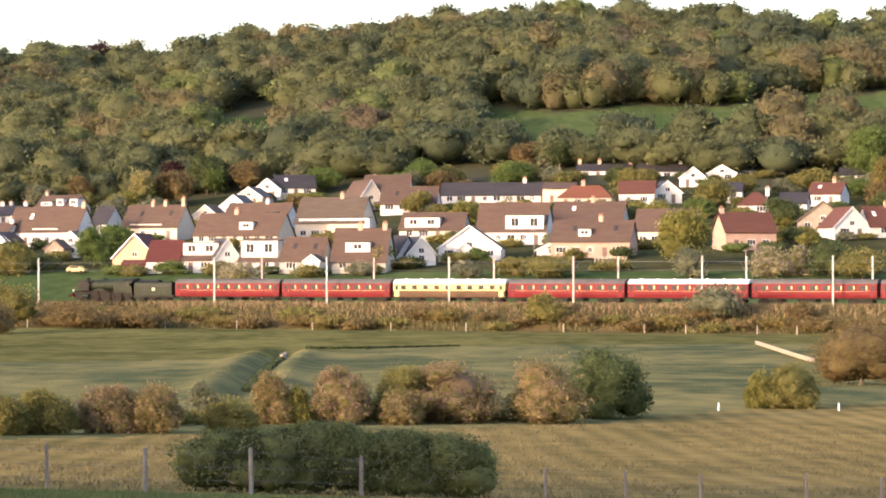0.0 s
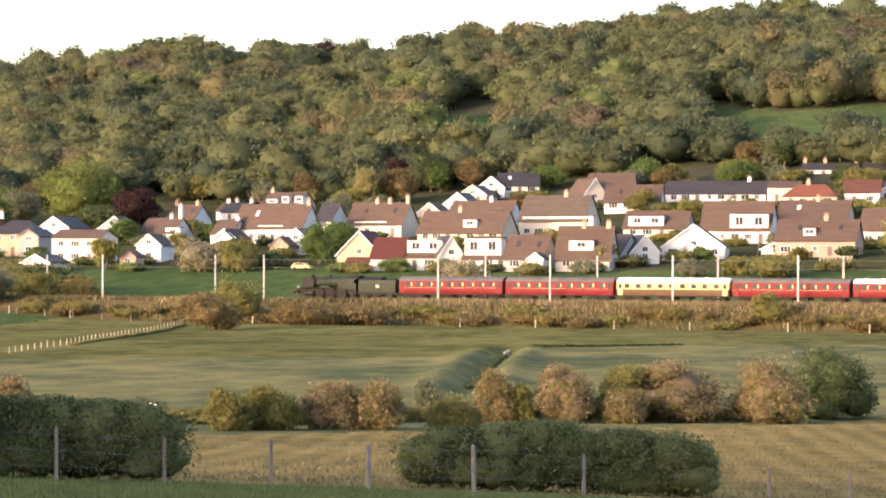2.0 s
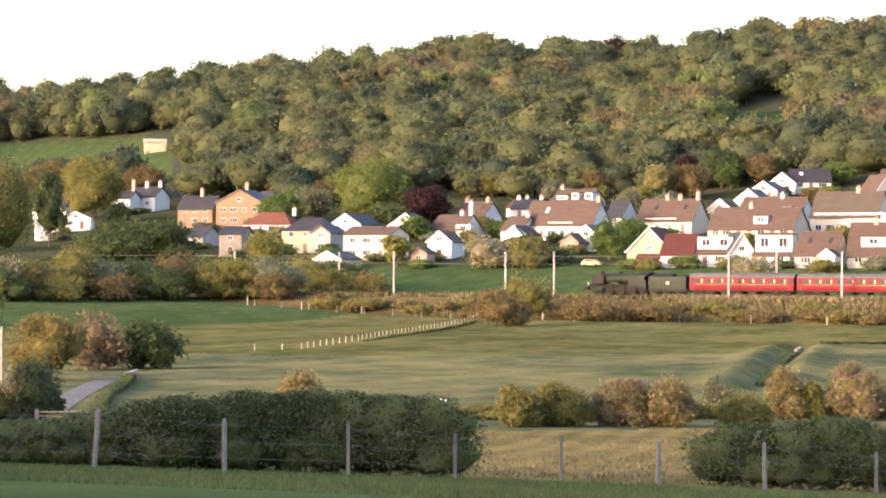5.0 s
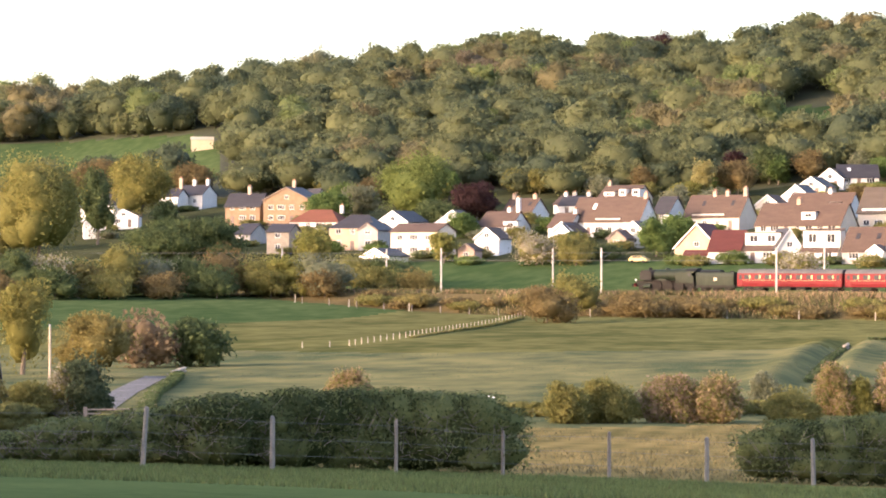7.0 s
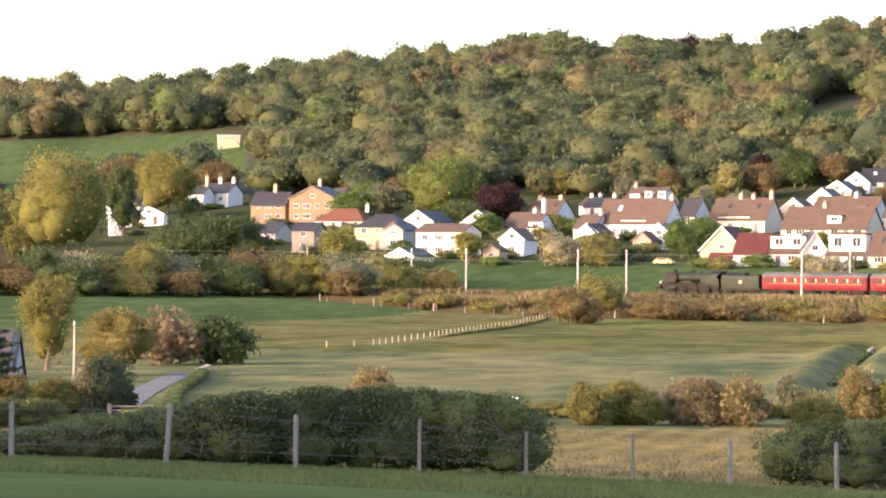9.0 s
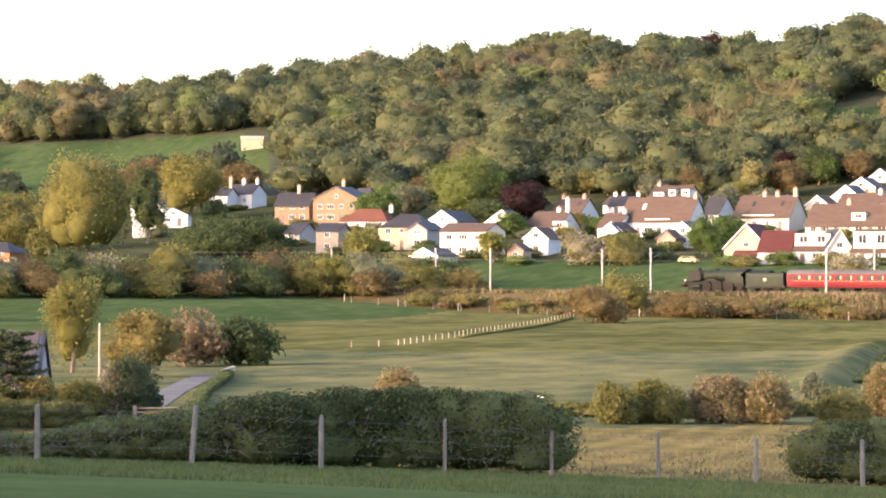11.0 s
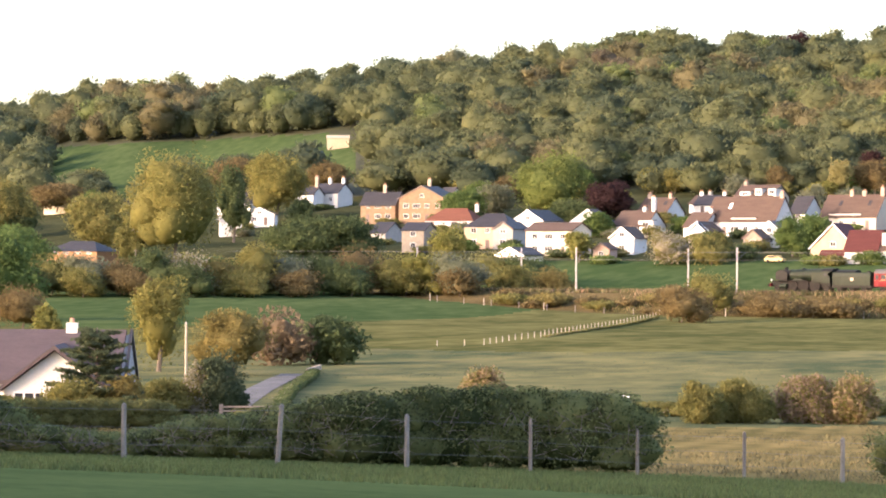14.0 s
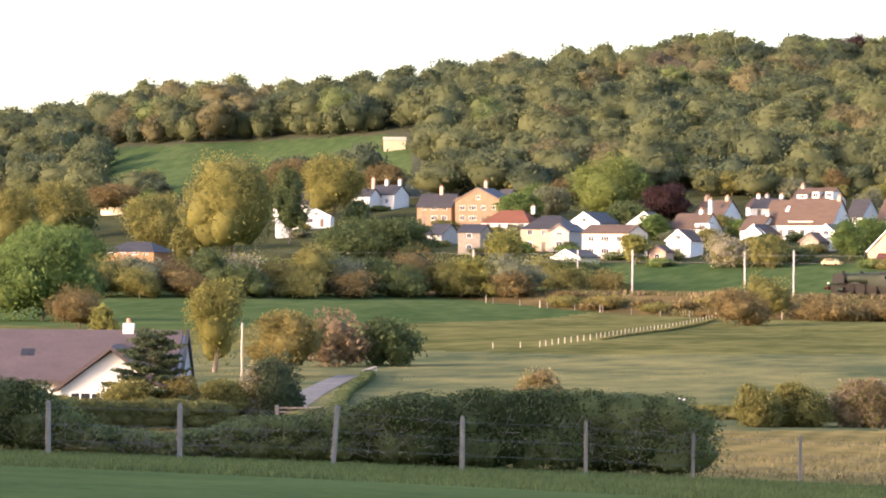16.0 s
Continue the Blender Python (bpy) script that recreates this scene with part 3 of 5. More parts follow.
def hedge(name, points, tint, label, thick=0.8, leafs=2600, size=0.085, twigs=1):
    """points: (x, y, height) along the foot of the hedge; leafs for each metre."""
    th = empty(name, pose(0, 0, 0), label, "hedge")
    out, bm = [], bmesh.new()
    for (xa, ya, ha), (xb, yb, hb) in zip(points, points[1:]):
        ln = math.hypot(xb - xa, yb - ya)
        k = max(1, round(ln / 0.45))
        for i in range(k):
            f = (i + 0.5) / k
            h = (ha + (hb - ha) * f) * rng.uniform(0.90, 1.08)
            x, y = xa + (xb - xa) * f, ya + (yb - ya) * f + rng.uniform(-0.12, 0.12)
            z = float(ground_z(np.float64(x), np.float64(y)))
            rad = thick * rng.uniform(0.85, 1.1)
            for lift, share in ((0.34, 1.0), (0.68, 0.92)):
                v, fc = blob(np.array([x + rng.uniform(-0.1, 0.1), y, z + h * lift]), (min(rad, h * 0.8), rad * share, h * 0.40), int(leafs * 0.6 * ln / k * h / 1.6), size, 2, 12, 0.7, 8.0, 0.74, 1.22)
                v[:, 2] = np.where(v[:, 2] > z + h, z + h + (v[:, 2] - z - h) * 0.35, v[:, 2])
                out.append((v, fc))
            for q in range(twigs):
                a = rng.uniform(-math.pi, 0)
                s0 = Vector((x + rng.uniform(-0.3, 0.3), y - rad * rng.uniform(0.7, 0.95), z + h * rng.uniform(0.2, 0.75)))
                s1 = s0 + Vector((rng.uniform(-0.4, 0.4), -rng.uniform(0.02, 0.22), rng.uniform(-0.15, 0.42)))
                add_rod(bm, s0, s1, 0.009, 0.004, 3)
    link_mesh("foliage", leaf_mesh("foliage", merge(out)), [TINTS[tint]], th)
    if twigs:
        tagged(part("twig_growth", bm, TIMBER, th), kind="stuff")
    return th


# ---- railway ----
T_X, T_Y = N_Y, -N_X       # along the line, to the right


def rail_point(s, w, z=0.0):
    return (N_X * (TRACK_D + w) + T_X * s, N_Y * (TRACK_D + w) + T_Y * s, RAIL_Z + z)


RAIL_YAW = -26.8
MAROON = material("maroon_paint", (0.120, 0.009, 0.012), (0.175, 0.017, 0.019), 0.8, 0.55, 0.03, spec=0.15)
CREAM_PAINT = material("cream_paint", (0.56, 0.42, 0.17), (0.66, 0.51, 0.23), 0.8, 0.55, 0.03, spec=0.15)
BROWN_PAINT = material("chocolate_paint", (0.075, 0.045, 0.025), (0.12, 0.075, 0.045), 0.8, 0.55, 0.03, spec=0.15)
ROOF_PAINT = material("grey_roof_paint", (0.060, 0.055, 0.055), (0.120, 0.110, 0.105), 0.6, 0.7, 0.1)
WHITE_ROOF = material("white_roof_paint", (0.68, 0.66, 0.62), (0.82, 0.80, 0.76), 0.6, 0.6, 0.1)
LOCO_GREEN = material("loco_green_paint", (0.010, 0.016, 0.009), (0.022, 0.030, 0.018), 0.8, 0.5, 0.05, spec=0.15)
LOCO_BLACK = material("sooty_black", (0.008, 0.008, 0.007), (0.022, 0.020, 0.018), 1.0, 0.6, 0.1, spec=0.15)
GEAR = material("greasy_running_gear", (0.014, 0.012, 0.011), (0.036, 0.030, 0.026), 1.5, 0.7, 0.2, spec=0.1)
RAIL = material("rusty_rail", (0.09, 0.055, 0.04), (0.16, 0.10, 0.075), 3.0, 0.7, 0.2, spec=0.1)


def wheelset(parent, x, r):
    for y in (-0.75, 0.75):
        w = part("wheel", rod((x, y - 0.06, r), (x, y + 0.06, r), r, r, 20), GEAR, parent)
        part("wheel_hub", rod((x, y - 0.10, r), (x, y + 0.10, r), r * 0.25, r * 0.25, 10), LOCO_BLACK, w)


def coach(s, livery, words):
    """A 20 m coach whose middle is at s along the line."""
    th = empty("railway_coach", pose(*rail_point(s, 0), 0, 0, RAIL_YAW), words, "railway coach", "coaches of the train")
    lower, upper = {"maroon": (MAROON, MAROON), "cream": (BROWN_PAINT, CREAM_PAINT), "white_top": (MAROON, MAROON)}[livery]
    roof = ROOF_PAINT if livery == "maroon" else WHITE_ROOF
    L = 9.75
    part("lower_body", prism([(-1.28, 1.02), (1.28, 1.02), (1.40, 1.5), (1.41, 2.02), (-1.41, 2.02), (-1.40, 1.5)], -L, L), lower, th)
    part("upper_body", prism([(-1.41, 2.02), (1.41, 2.02), (1.36, 2.9), (1.30, 3.12), (-1.30, 3.12), (-1.36, 2.9)], -L, L), upper, th)
    part("roof", prism([(-1.34, 3.12), (1.34, 3.12), (1.22, 3.40), (0.9, 3.66), (0.4, 3.80), (0, 3.83), (-0.4, 3.80), (-0.9, 3.66), (-1.22, 3.40)], -L - 0.03, L + 0.03), roof, th)
    n = 9
    for i in range(n):
        x = -L + 2.0 + i * (2 * L - 4.0) / (n - 1)
        f = part("window", box(x - 0.64, x + 0.64, -1.425, -1.37, 2.12, 2.92), upper, th)
        part("pane", box(x - 0.58, x + 0.58, -1.43, -1.40, 2.18, 2.86), PANE, f)
        part("curtain", box(x + 0.30, x + 0.52, -1.434, -1.42, 2.30, 2.84), CREAM_PAINT, f)
    for x in (-L + 0.65, L - 0.65):
        d = part("door", box(x - 0.40, x + 0.40, -1.44, -1.38, 1.08, 3.0), upper, th)
        part("pane", box(x - 0.25, x + 0.25, -1.46, -1.39, 2.15, 2.85), PANE, d)
    for k in range(7):
        x = -L + 1.8 + k * 2.7
        part("roof_vent", box(x - 0.14, x + 0.14, -0.5, -0.22, 3.74, 3.93), roof, th)
    part("lining", box(-L + 0.1, L - 0.1, -1.422, -1.40, 2.0, 2.03), CREAM_PAINT, th)
    part("underframe", add_box(add_box(box(-L, L, -1.2, 1.2, 0.86, 1.02), -2.6, 0.2, -1.1, 1.1, 0.45, 0.86), 1.2, 2.8, -1.1, 1.1, 0.5, 0.86), GEAR, th)
    for x in (-L, L):
        k = 1 if x > 0 else -1
        part("gangway", box(min(x, x + 0.32 * k), max(x, x + 0.32 * k), -0.6, 0.6, 1.1, 3.3), LOCO_BLACK, th)
        for y in (-0.85, 0.85):
            part("buffer", rod((x, y, 1.05), (x + 0.5 * k, y, 1.05), 0.13, 0.2, 10), GEAR, th)
    for c in (-7.0, 7.0):
        b = part("bogie", add_box(add_box(box(c - 1.9, c + 1.9, -1.02, -0.9, 0.35, 0.75), c - 1.9, c + 1.9, 0.9, 1.02, 0.35, 0.75), c - 0.3, c + 0.3, -1.02, 1.02, 0.4, 0.7), GEAR, th)
        for x in (c - 1.3, c + 1.3):
            for y in (-0.75, 0.75):
                part("wheel", rod((x, y - 0.06, 0.46), (x, y + 0.06, 0.46), 0.46, 0.46, 18), GEAR, b)
    return th


def locomotive(s):
    """A large green tender engine facing left; s is its front buffer."""
    th = empty("steam_locomotive", pose(*rail_point(s, 0), 0, 0, RAIL_YAW), "dark green steam locomotive with a tapered boiler, on the line", "locomotive")
    bm = rod((1.9, 0, 2.75), (4.1, 0, 2.75), 0.90, 0.92, 24)
    part("smokebox", bm, LOCO_BLACK, th)
    part("smokebox_door", add_rod(rod((1.62, 0, 2.75), (1.9, 0, 2.75), 0.55, 0.88, 24), (1.5, 0, 2.75), (1.62, 0, 2.75), 0.1, 0.1), LOCO_BLACK, th)
    bl = part("boiler", rod((4.1, 0, 2.75), (8.6, 0, 2.83), 0.90, 1.0, 24), LOCO_GREEN, th)
    for x in (4.2, 5.6, 7.0, 8.4):
        part("boiler_band", rod((x - 0.04, 0, 2.75 + 0.018 * (x - 4.1)), (x + 0.04, 0, 2.75 + 0.018 * (x - 4.1)), 0.945 + 0.02 * (x - 4.1), None, 24), LOCO_BLACK, bl)
    part("firebox", prism([(-1.05, 1.5), (1.05, 1.5), (1.08, 3.2), (0.85, 3.7), (0.4, 3.86), (-0.4, 3.86), (-0.85, 3.7), (-1.08, 3.2)], 8.6, 10.9), LOCO_GREEN, th)
    part("chimney", add_rod(rod((3.0, 0, 3.55), (3.0, 0, 3.95), 0.34, 0.28, 16), (3.0, 0, 3.95), (3.0, 0, 4.02), 0.34, 0.34, 16), LOCO_BLACK, th)
    part("dome", add_rod(rod((6.4, 0, 3.6), (6.4, 0, 3.92), 0.42, 0.36, 16), (6.4, 0, 3.92), (6.4, 0, 4.0), 0.36, 0.15, 16), LOCO_GREEN, th)
    part("safety_valve", rod((9.3, 0, 3.8), (9.3, 0, 4.02), 0.1), GEAR, th)
    for y in (-1.3, 1.3):
        part("smoke_deflector", prism([(1.7, 1.95), (4.0, 1.95), (4.0, 3.2), (3.4, 3.55), (2.2, 3.55), (1.7, 3.1)], y - 0.02, y + 0.02, "y"), LOCO_BLACK, th)
        part("running_plate", box(0.9, 11.0, y * 0.75 - 0.35, y * 0.75 + 0.35, 1.78, 1.86), LOCO_BLACK, th)
        part("cylinder", rod((2.6, y * 0.88, 0.95), (3.9, y * 0.88, 0.95), 0.36, None, 14), LOCO_GREEN, th)
        part("connecting_rod", box(3.9, 9.0, y * 0.88 - 0.04, y * 0.88 + 0.04, 0.82, 0.98), GEAR, th)
        part("nameplate_splasher", prism([(5.0, 1.86), (7.0, 1.86), (6.7, 2.2), (5.3, 2.2)], y * 0.85 - 0.03, y * 0.85 + 0.03, "y"), LOCO_GREEN, th)
    part("frame", box(0.6, 12.0, -0.6, 0.6, 0.9, 1.78), LOCO_BLACK, th)
    part("buffer_beam", box(0.5, 0.65, -1.25, 1.25, 0.85, 1.4), MAROON, th)
    for y in (-0.87, 0.87):
        part("buffer", add_rod(rod((0.05, y, 1.06), (0.5, y, 1.06), 0.12, 0.12, 10), (0.0, y, 1.06), (0.05, y, 1.06), 0.24, 0.24, 14), GEAR, th)
    part("lamp", box(0.55, 0.75, -0.95, -0.7, 1.75, 2.1), WHITE_ROOF, th, "white headlamp")
    bm = prism([(10.9, 1.5), (12.3, 1.5), (12.3, 2.55), (11.9, 2.75), (11.9, 3.1), (12.3, 3.2), (12.3, 3.45), (10.9, 3.45)], -1.3, -1.24, "y")
    add_prism(bm, [(10.9, 1.5), (12.3, 1.5), (12.3, 2.55), (11.9, 2.75), (11.9, 3.1), (12.3, 3.2), (12.3, 3.45), (10.9, 3.45)], 1.24, 1.3, "y")
    add_box(bm, 10.9, 10.96, -1.24, 1.24, 1.5, 3.45)
    cab = part("cab", bm, LOCO_GREEN, th)
    part("cab_roof", prism([(-1.34, 3.42), (1.34, 3.42), (0.95, 3.78), (0.4, 3.92), (-0.4, 3.92), (-0.95, 3.78)], 10.7, 12.7), LOCO_BLACK, cab)
    part("cab_window", box(11.15, 11.75, -1.32, -1.23, 2.6, 3.1), PANE, cab)
    for x, r in ((1.6, 0.48), (2.9, 0.48), (4.7, 1.0), (6.9, 1.0), (9.1, 1.0), (11.3, 0.55)):
        wheelset(th, x, r)
    return th


def tender(s):
    th = empty("locomotive_tender", pose(*rail_point(s, 0), 0, 0, RAIL_YAW), "dark green coal tender coupled behind the locomotive", "tender")
    part("tank", prism([(-1.28, 1.15), (1.28, 1.15), (1.30, 2.6), (1.18, 3.15), (1.0, 3.3), (-1.0, 3.3), (-1.18, 3.15), (-1.30, 2.6)], 0.2, 7.4), LOCO_GREEN, th)
    part("coal", prism([(-0.95, 3.2), (0.95, 3.2), (0.7, 3.55), (0, 3.7), (-0.7, 3.5)], 0.6, 4.4), LOCO_BLACK, th)
    part("filler", rod((6.4, 0, 3.25), (6.4, 0, 3.5), 0.35, None, 14), LOCO_BLACK, th)
    part("crest", box(3.6, 4.2, -1.315, -1.29, 1.9, 2.4), PALE_WOOD, th, "small pale crest")
    part("frame", box(0, 7.6, -1.1, 1.1, 0.75, 1.15), LOCO_BLACK, th)
    for x in (1.3, 3.6, 5.9):
        wheelset(th, x, 0.55)
    return th


def railway():
    for s0, w in ((0, 0.0), (0, 5.2)):
        tr = empty("railway_track", pose(*rail_point(-230, w), 0, 0, RAIL_YAW), "railway track of rusty rails on concrete sleepers", "track", "tracks of the line")
        for y in (-0.75, 0.75):
            part("rail", box(-260, 240, y - 0.04, y + 0.04, -0.17, -0.005), RAIL, tr)
        me = bpy.data.meshes.new("sleeper")
        bm = box(-0.13, 0.13, -1.3, 1.3, -0.32, -0.17)
        bm.to_mesh(me)
        bm.free()
        me.materials.append(TIMBER)
        for i in range(240):
            o = new("sleeper", me)
            o.parent = tr
            o.location = (-140 + i * 0.75 * 1.25, 0, 0)
    for near, row in ((True, (-296.4, -262.4, -241.7, -220.0, -198.8, -177.7, -157.1, -330.0, -366.0)), (False, (-315.2, -260.9, -240.0, -218.4, -196.9, -175.6, -155.4, -352.0))):
        for s in row:
            w = -3.4 if near else 9.3
            m = empty("overhead_line_mast", pose(*rail_point(s, w, -0.7), 0, 0, RAIL_YAW), "pale grey steel overhead line mast beside the railway", "mast", "masts of the line")
            part("post", add_box(add_box(box(-0.10, 0.10, -0.02, 0.02, 0, 8.0), -0.12, -0.10, -0.11, 0.11, 0, 8.0), 0.10, 0.12, -0.11, 0.11, 0, 8.0), STEEL, m)
            part("footing", box(-0.4, 0.4, -0.4, 0.4, -0.4, 0.25), CONCRETE, m)
            k = 1 if near else -1
            arm = part("cantilever", add_rod(rod((0, 0, 7.2), (0, k * 3.0, 7.2), 0.05), (0, 0, 6.0), (0, k * 2.6, 7.15), 0.04, 0.04), WIRE, m)
            part("insulator", rod((0, k * 0.3, 7.2), (0, k * 0.8, 7.2), 0.1), POT, arm)
    for w, z in ((0.0, 5.2), (0.0, 6.5), (5.2, 5.2), (5.2, 6.5)):
        bm = cable([rail_point(s, w, z) for s in range(-420, -59, 20)], 0.010)
        tagged(part("overhead_wire", bm, WIRE), "thin dark overhead wire along the railway", "wire", "wires of the line")


# ---- fences and other small things ----
def field_post(x, y, h, lean=0.0, mat_=None, label="weathered wooden fence post with a worn top", radius=0.055, group="posts of the near fence"):
    z = float(ground_z(np.float64(x), np.float64(y)))
    bm = rod((0, 0, -0.3), (lean, 0.0, h), radius * 1.1, radius, 7)
    add_rod(bm, (lean, 0, h), (lean * 1.02, 0.01, h + 0.04), radius, radius * 0.5, 7)
    return tagged(part_at("fence_post", bm, mat_ or TIMBER, pose(x, y, z)), label, "fence post", group)


def part_at(name, bm, mat_, m):
    ob = part(name, bm, mat_)
    ob.matrix_basis = m
    return ob


def blades(name, xs, ys, height, width, mats, kinds, label, spread=0.35):
    """Upright tapering blades, one triangle each, as one patch."""
    n = len(xs)
    zs = ground_z(xs, ys)
    a = rng.uniform(0, 2 * math.pi, n)
    h = height * rng.uniform(0.5, 1.2, n)
    dx, dy = np.cos(a) * width / 2, np.sin(a) * width / 2
    lx, ly = rng.normal(scale=spread, size=n) * h, rng.normal(scale=spread, size=n) * h
    t = np.stack([np.stack([xs - dx, ys - dy, zs - 0.03], -1), np.stack([xs + dx, ys + dy, zs - 0.03], -1), np.stack([xs + lx, ys + ly, zs + h], -1)], 1)
    return tagged(link_mesh(name, tri_mesh(name, t, kinds), mats), label, "grass", kind="stuff")


railway()
locomotive(-291.8)
tender(-279.2)
for i, (livery, words) in enumerate((
        ("maroon", "maroon railway coach with a dark grey roof"), ("maroon", "maroon railway coach with a dark grey roof"),
        ("cream", "cream and chocolate railway coach with a white roof"), ("maroon", "maroon railway coach with a dark grey roof"),
        ("white_top", "maroon railway coach with a white roof"), ("maroon", "maroon railway coach with a dark grey roof"),
        ("maroon", "maroon railway coach with a dark grey roof"), ("maroon", "maroon railway coach with a dark grey roof"))):
    coach(-261.3 + 20.1 * i, livery, words)

# ---- the village ----
house("G", -92.98, 670.02, 15.33, -14.00, 5.43, 8.00, 2.30, 1.95, "white", "brown")
house("S", -84.68, 681.47, 16.74, -24.00, 17.30, 8.00, 3.29, 5.11, "white", "brown", dormers=[(-2.4, 3.85, 1.4, 3.87)], chimneys=[(9.34, 6.34)])
house("S", -91.83, 761.89, 24.74, -24.00, 10.45, 8.00, 2.30, 2.76, "cream", "brown", dormers=[(-3.83, -0.83, 2.3, 3.5), (0.46, 2.39, 2.3, 4.14), (4.11, 6.25, 2.3, 4.14)], chimneys=[(-4.37, 5.06)])
house("S", -103.65, 747.70, 22.65, -24.00, 4.00, 8.00, 2.30, 2.08, "white", "brown", chimneys=[(2.38, 4.84), (6.97, 4.66)])
house("G", -75.29, 647.99, 14.09, -14.00, 6.03, 7.00, 2.90, 2.43, "white", "slate")
house("G", -78.15, 640.50, 13.44, -14.00, 3.99, 5.00, 2.48, 1.71, "stone", "brown")
house("S", -75.60, 710.09, 19.83, -24.00, 4.00, 8.00, 2.30, 3.77, "white", "slate")
house("S", -62.17, 688.01, 18.19, -24.00, 13.75, 8.00, 2.90, 4.64, "cream", "brown", dormers=[(-4.79, 3.09, 1.41, 3.48)], chimneys=[(-1.18, 5.39), (1.95, 7.71), (9.25, 9.11)])
house("G", -53.18, 721.94, 21.91, -14.00, 5.86, 8.00, 2.30, 2.26, "cream", "brown")
house("G", -47.92, 741.61, 24.24, -14.00, 7.12, 9.00, 2.30, 2.76, "white", "slate")
house("G", -45.86, 765.84, 27.16, -14.00, 6.95, 9.00, 2.30, 2.30, "cream", "slate")
house("G", -42.22, 781.33, 29.28, -14.00, 6.88, 9.00, 2.44, 2.63, "white", "slate")
house("S", -36.98, 781.85, 29.82, 10.00, 9.77, 8.00, 2.30, 3.19, "white", "slate")
house("S", -41.91, 663.55, 16.63, -24.00, 19.84, 8.00, 2.30, 4.54, "cream", "brown", dormers=[(0.52, 3.76, 3.42, 5.01)], chimneys=[(-1.64, 6.84)])
house("S", -39.87, 692.08, 19.49, -24.00, 15.05, 8.00, 2.30, 4.49, "white", "brown", dormers=[(2.77, 5.48, 3.3, 4.71), (3.23, 7.73, 0.14, 1.97)], chimneys=[(1.64, 7.04)])
house("S", -22.81, 669.13, 17.95, -24.00, 15.30, 8.00, 3.77, 5.22, "cream", "greybrown", dormers=[(-6.76, 9.76, 2.57, 4.58)], chimneys=[(1.72, 6.18)])
house("G", -57.80, 606.23, 10.92, -14.00, 8.98, 9.00, 2.92, 4.52, "sand", "red")
house("S", -52.43, 601.51, 10.76, -12.00, 6.26, 8.00, 2.46, 3.84, "white", "red")
house("S", -57.15, 601.12, 10.77, -12.00, 7.44, 3.00, 1.60, 0.87, "white", "red")
house("S", -45.50, 600.48, 10.90, -12.00, 7.13, 8.00, 2.45, 3.10, "white", "brown", dormers=[(-3.26, 3.65, 3.32, 5.7)])
house("G", -42.06, 598.84, 10.89, 18.00, 4.74, 9.00, 2.88, 3.59, "white", "slate")
house("S", -33.92, 595.08, 10.87, -14.00, 6.86, 8.00, 2.30, 4.14, "white", "brown", dormers=[(-3.28, 3.9, 2.94, 6.09)])
house("S", -25.40, 590.46, 10.74, -20.00, 7.96, 8.00, 2.41, 4.39, "grey", "brown")
house("G", -23.70, 583.06, 10.31, -14.00, 2.93, 4.00, 2.81, 1.05, "white", "slate")
house("S", -14.80, 586.92, 10.82, -12.00, 10.24, 8.00, 2.30, 6.05, "cream", "brown", dormers=[(-2.73, 1.97, 3.99, 5.75)], chimneys=[(-0.56, 8.63), (4.14, 7.79)])
house("S", -8.45, 596.12, 11.94, -30.00, 4.00, 8.00, 2.30, 3.64, "white", "slate")
house("G", -5.11, 596.65, 12.16, 15.00, 5.62, 8.00, 2.30, 3.22, "white", "slate")
house("G", -18.87, 739.30, 25.76, 25.00, 6.58, 10.00, 2.30, 4.61, "cream", "brown")
house("S", -12.85, 741.89, 26.36, -8.00, 10.72, 8.00, 3.56, 4.10, "white", "brown")
house("S", -7.42, 723.63, 24.53, -8.00, 12.84, 8.00, 2.30, 3.99, "white", "brown")
house("S", -1.59, 656.17, 17.62, -14.00, 13.40, 8.00, 2.30, 3.54, "cream", "brown", dormers=[(-5.65, 1.82, 2.77, 4.82)])
house("S", -14.42, 802.05, 33.93, -8.00, 6.72, 8.00, 2.41, 2.70, "white", "slate", dormers=[(1.51, 3.17, 2.41, 4.33)])
house("G", 5.55, 605.94, 13.21, -6.00, 11.96, 9.00, 2.47, 4.21, "white", "brown")
house("G", 4.41, 602.82, 13.14, -6.00, 3.50, 4.00, 2.10, 1.30, "white", "brown")
house("S", 14.64, 638.88, 16.60, -14.00, 14.22, 8.00, 2.91, 5.59, "white", "brown", dormers=[(-1.14, 6.71, 2.83, 5.98)])
house("S", 28.88, 602.25, 13.78, -14.00, 15.28, 8.00, 3.18, 3.90, "pink", "brown", dormers=[(-2.41, -0.05, 4.05, 5.49)], chimneys=[(1.35, 7.23)])
house("G", 21.00, 609.15, 14.27, -14.00, 5.10, 4.00, 1.03, 1.25, "white", "slate")
house("S", 31.18, 664.43, 19.82, -14.00, 14.83, 8.00, 2.30, 3.83, "cream", "brown", chimneys=[(0.47, 6.45)])
house("S", 44.57, 623.48, 16.16, -20.00, 12.13, 8.00, 3.15, 4.20, "cream", "brown")
house("G", 42.81, 624.98, 16.32, 5.00, 4.11, 7.00, 2.63, 2.48, "white", "brown")
house("H", 32.63, 717.36, 25.77, -10.00, 12.34, 8.00, 2.30, 2.93, "cream", "orange", chimneys=[(-0.7, 4.88)])
house("S", 27.24, 728.24, 26.94, -10.00, 7.37, 8.00, 3.50, 1.40, "cream", "brown")
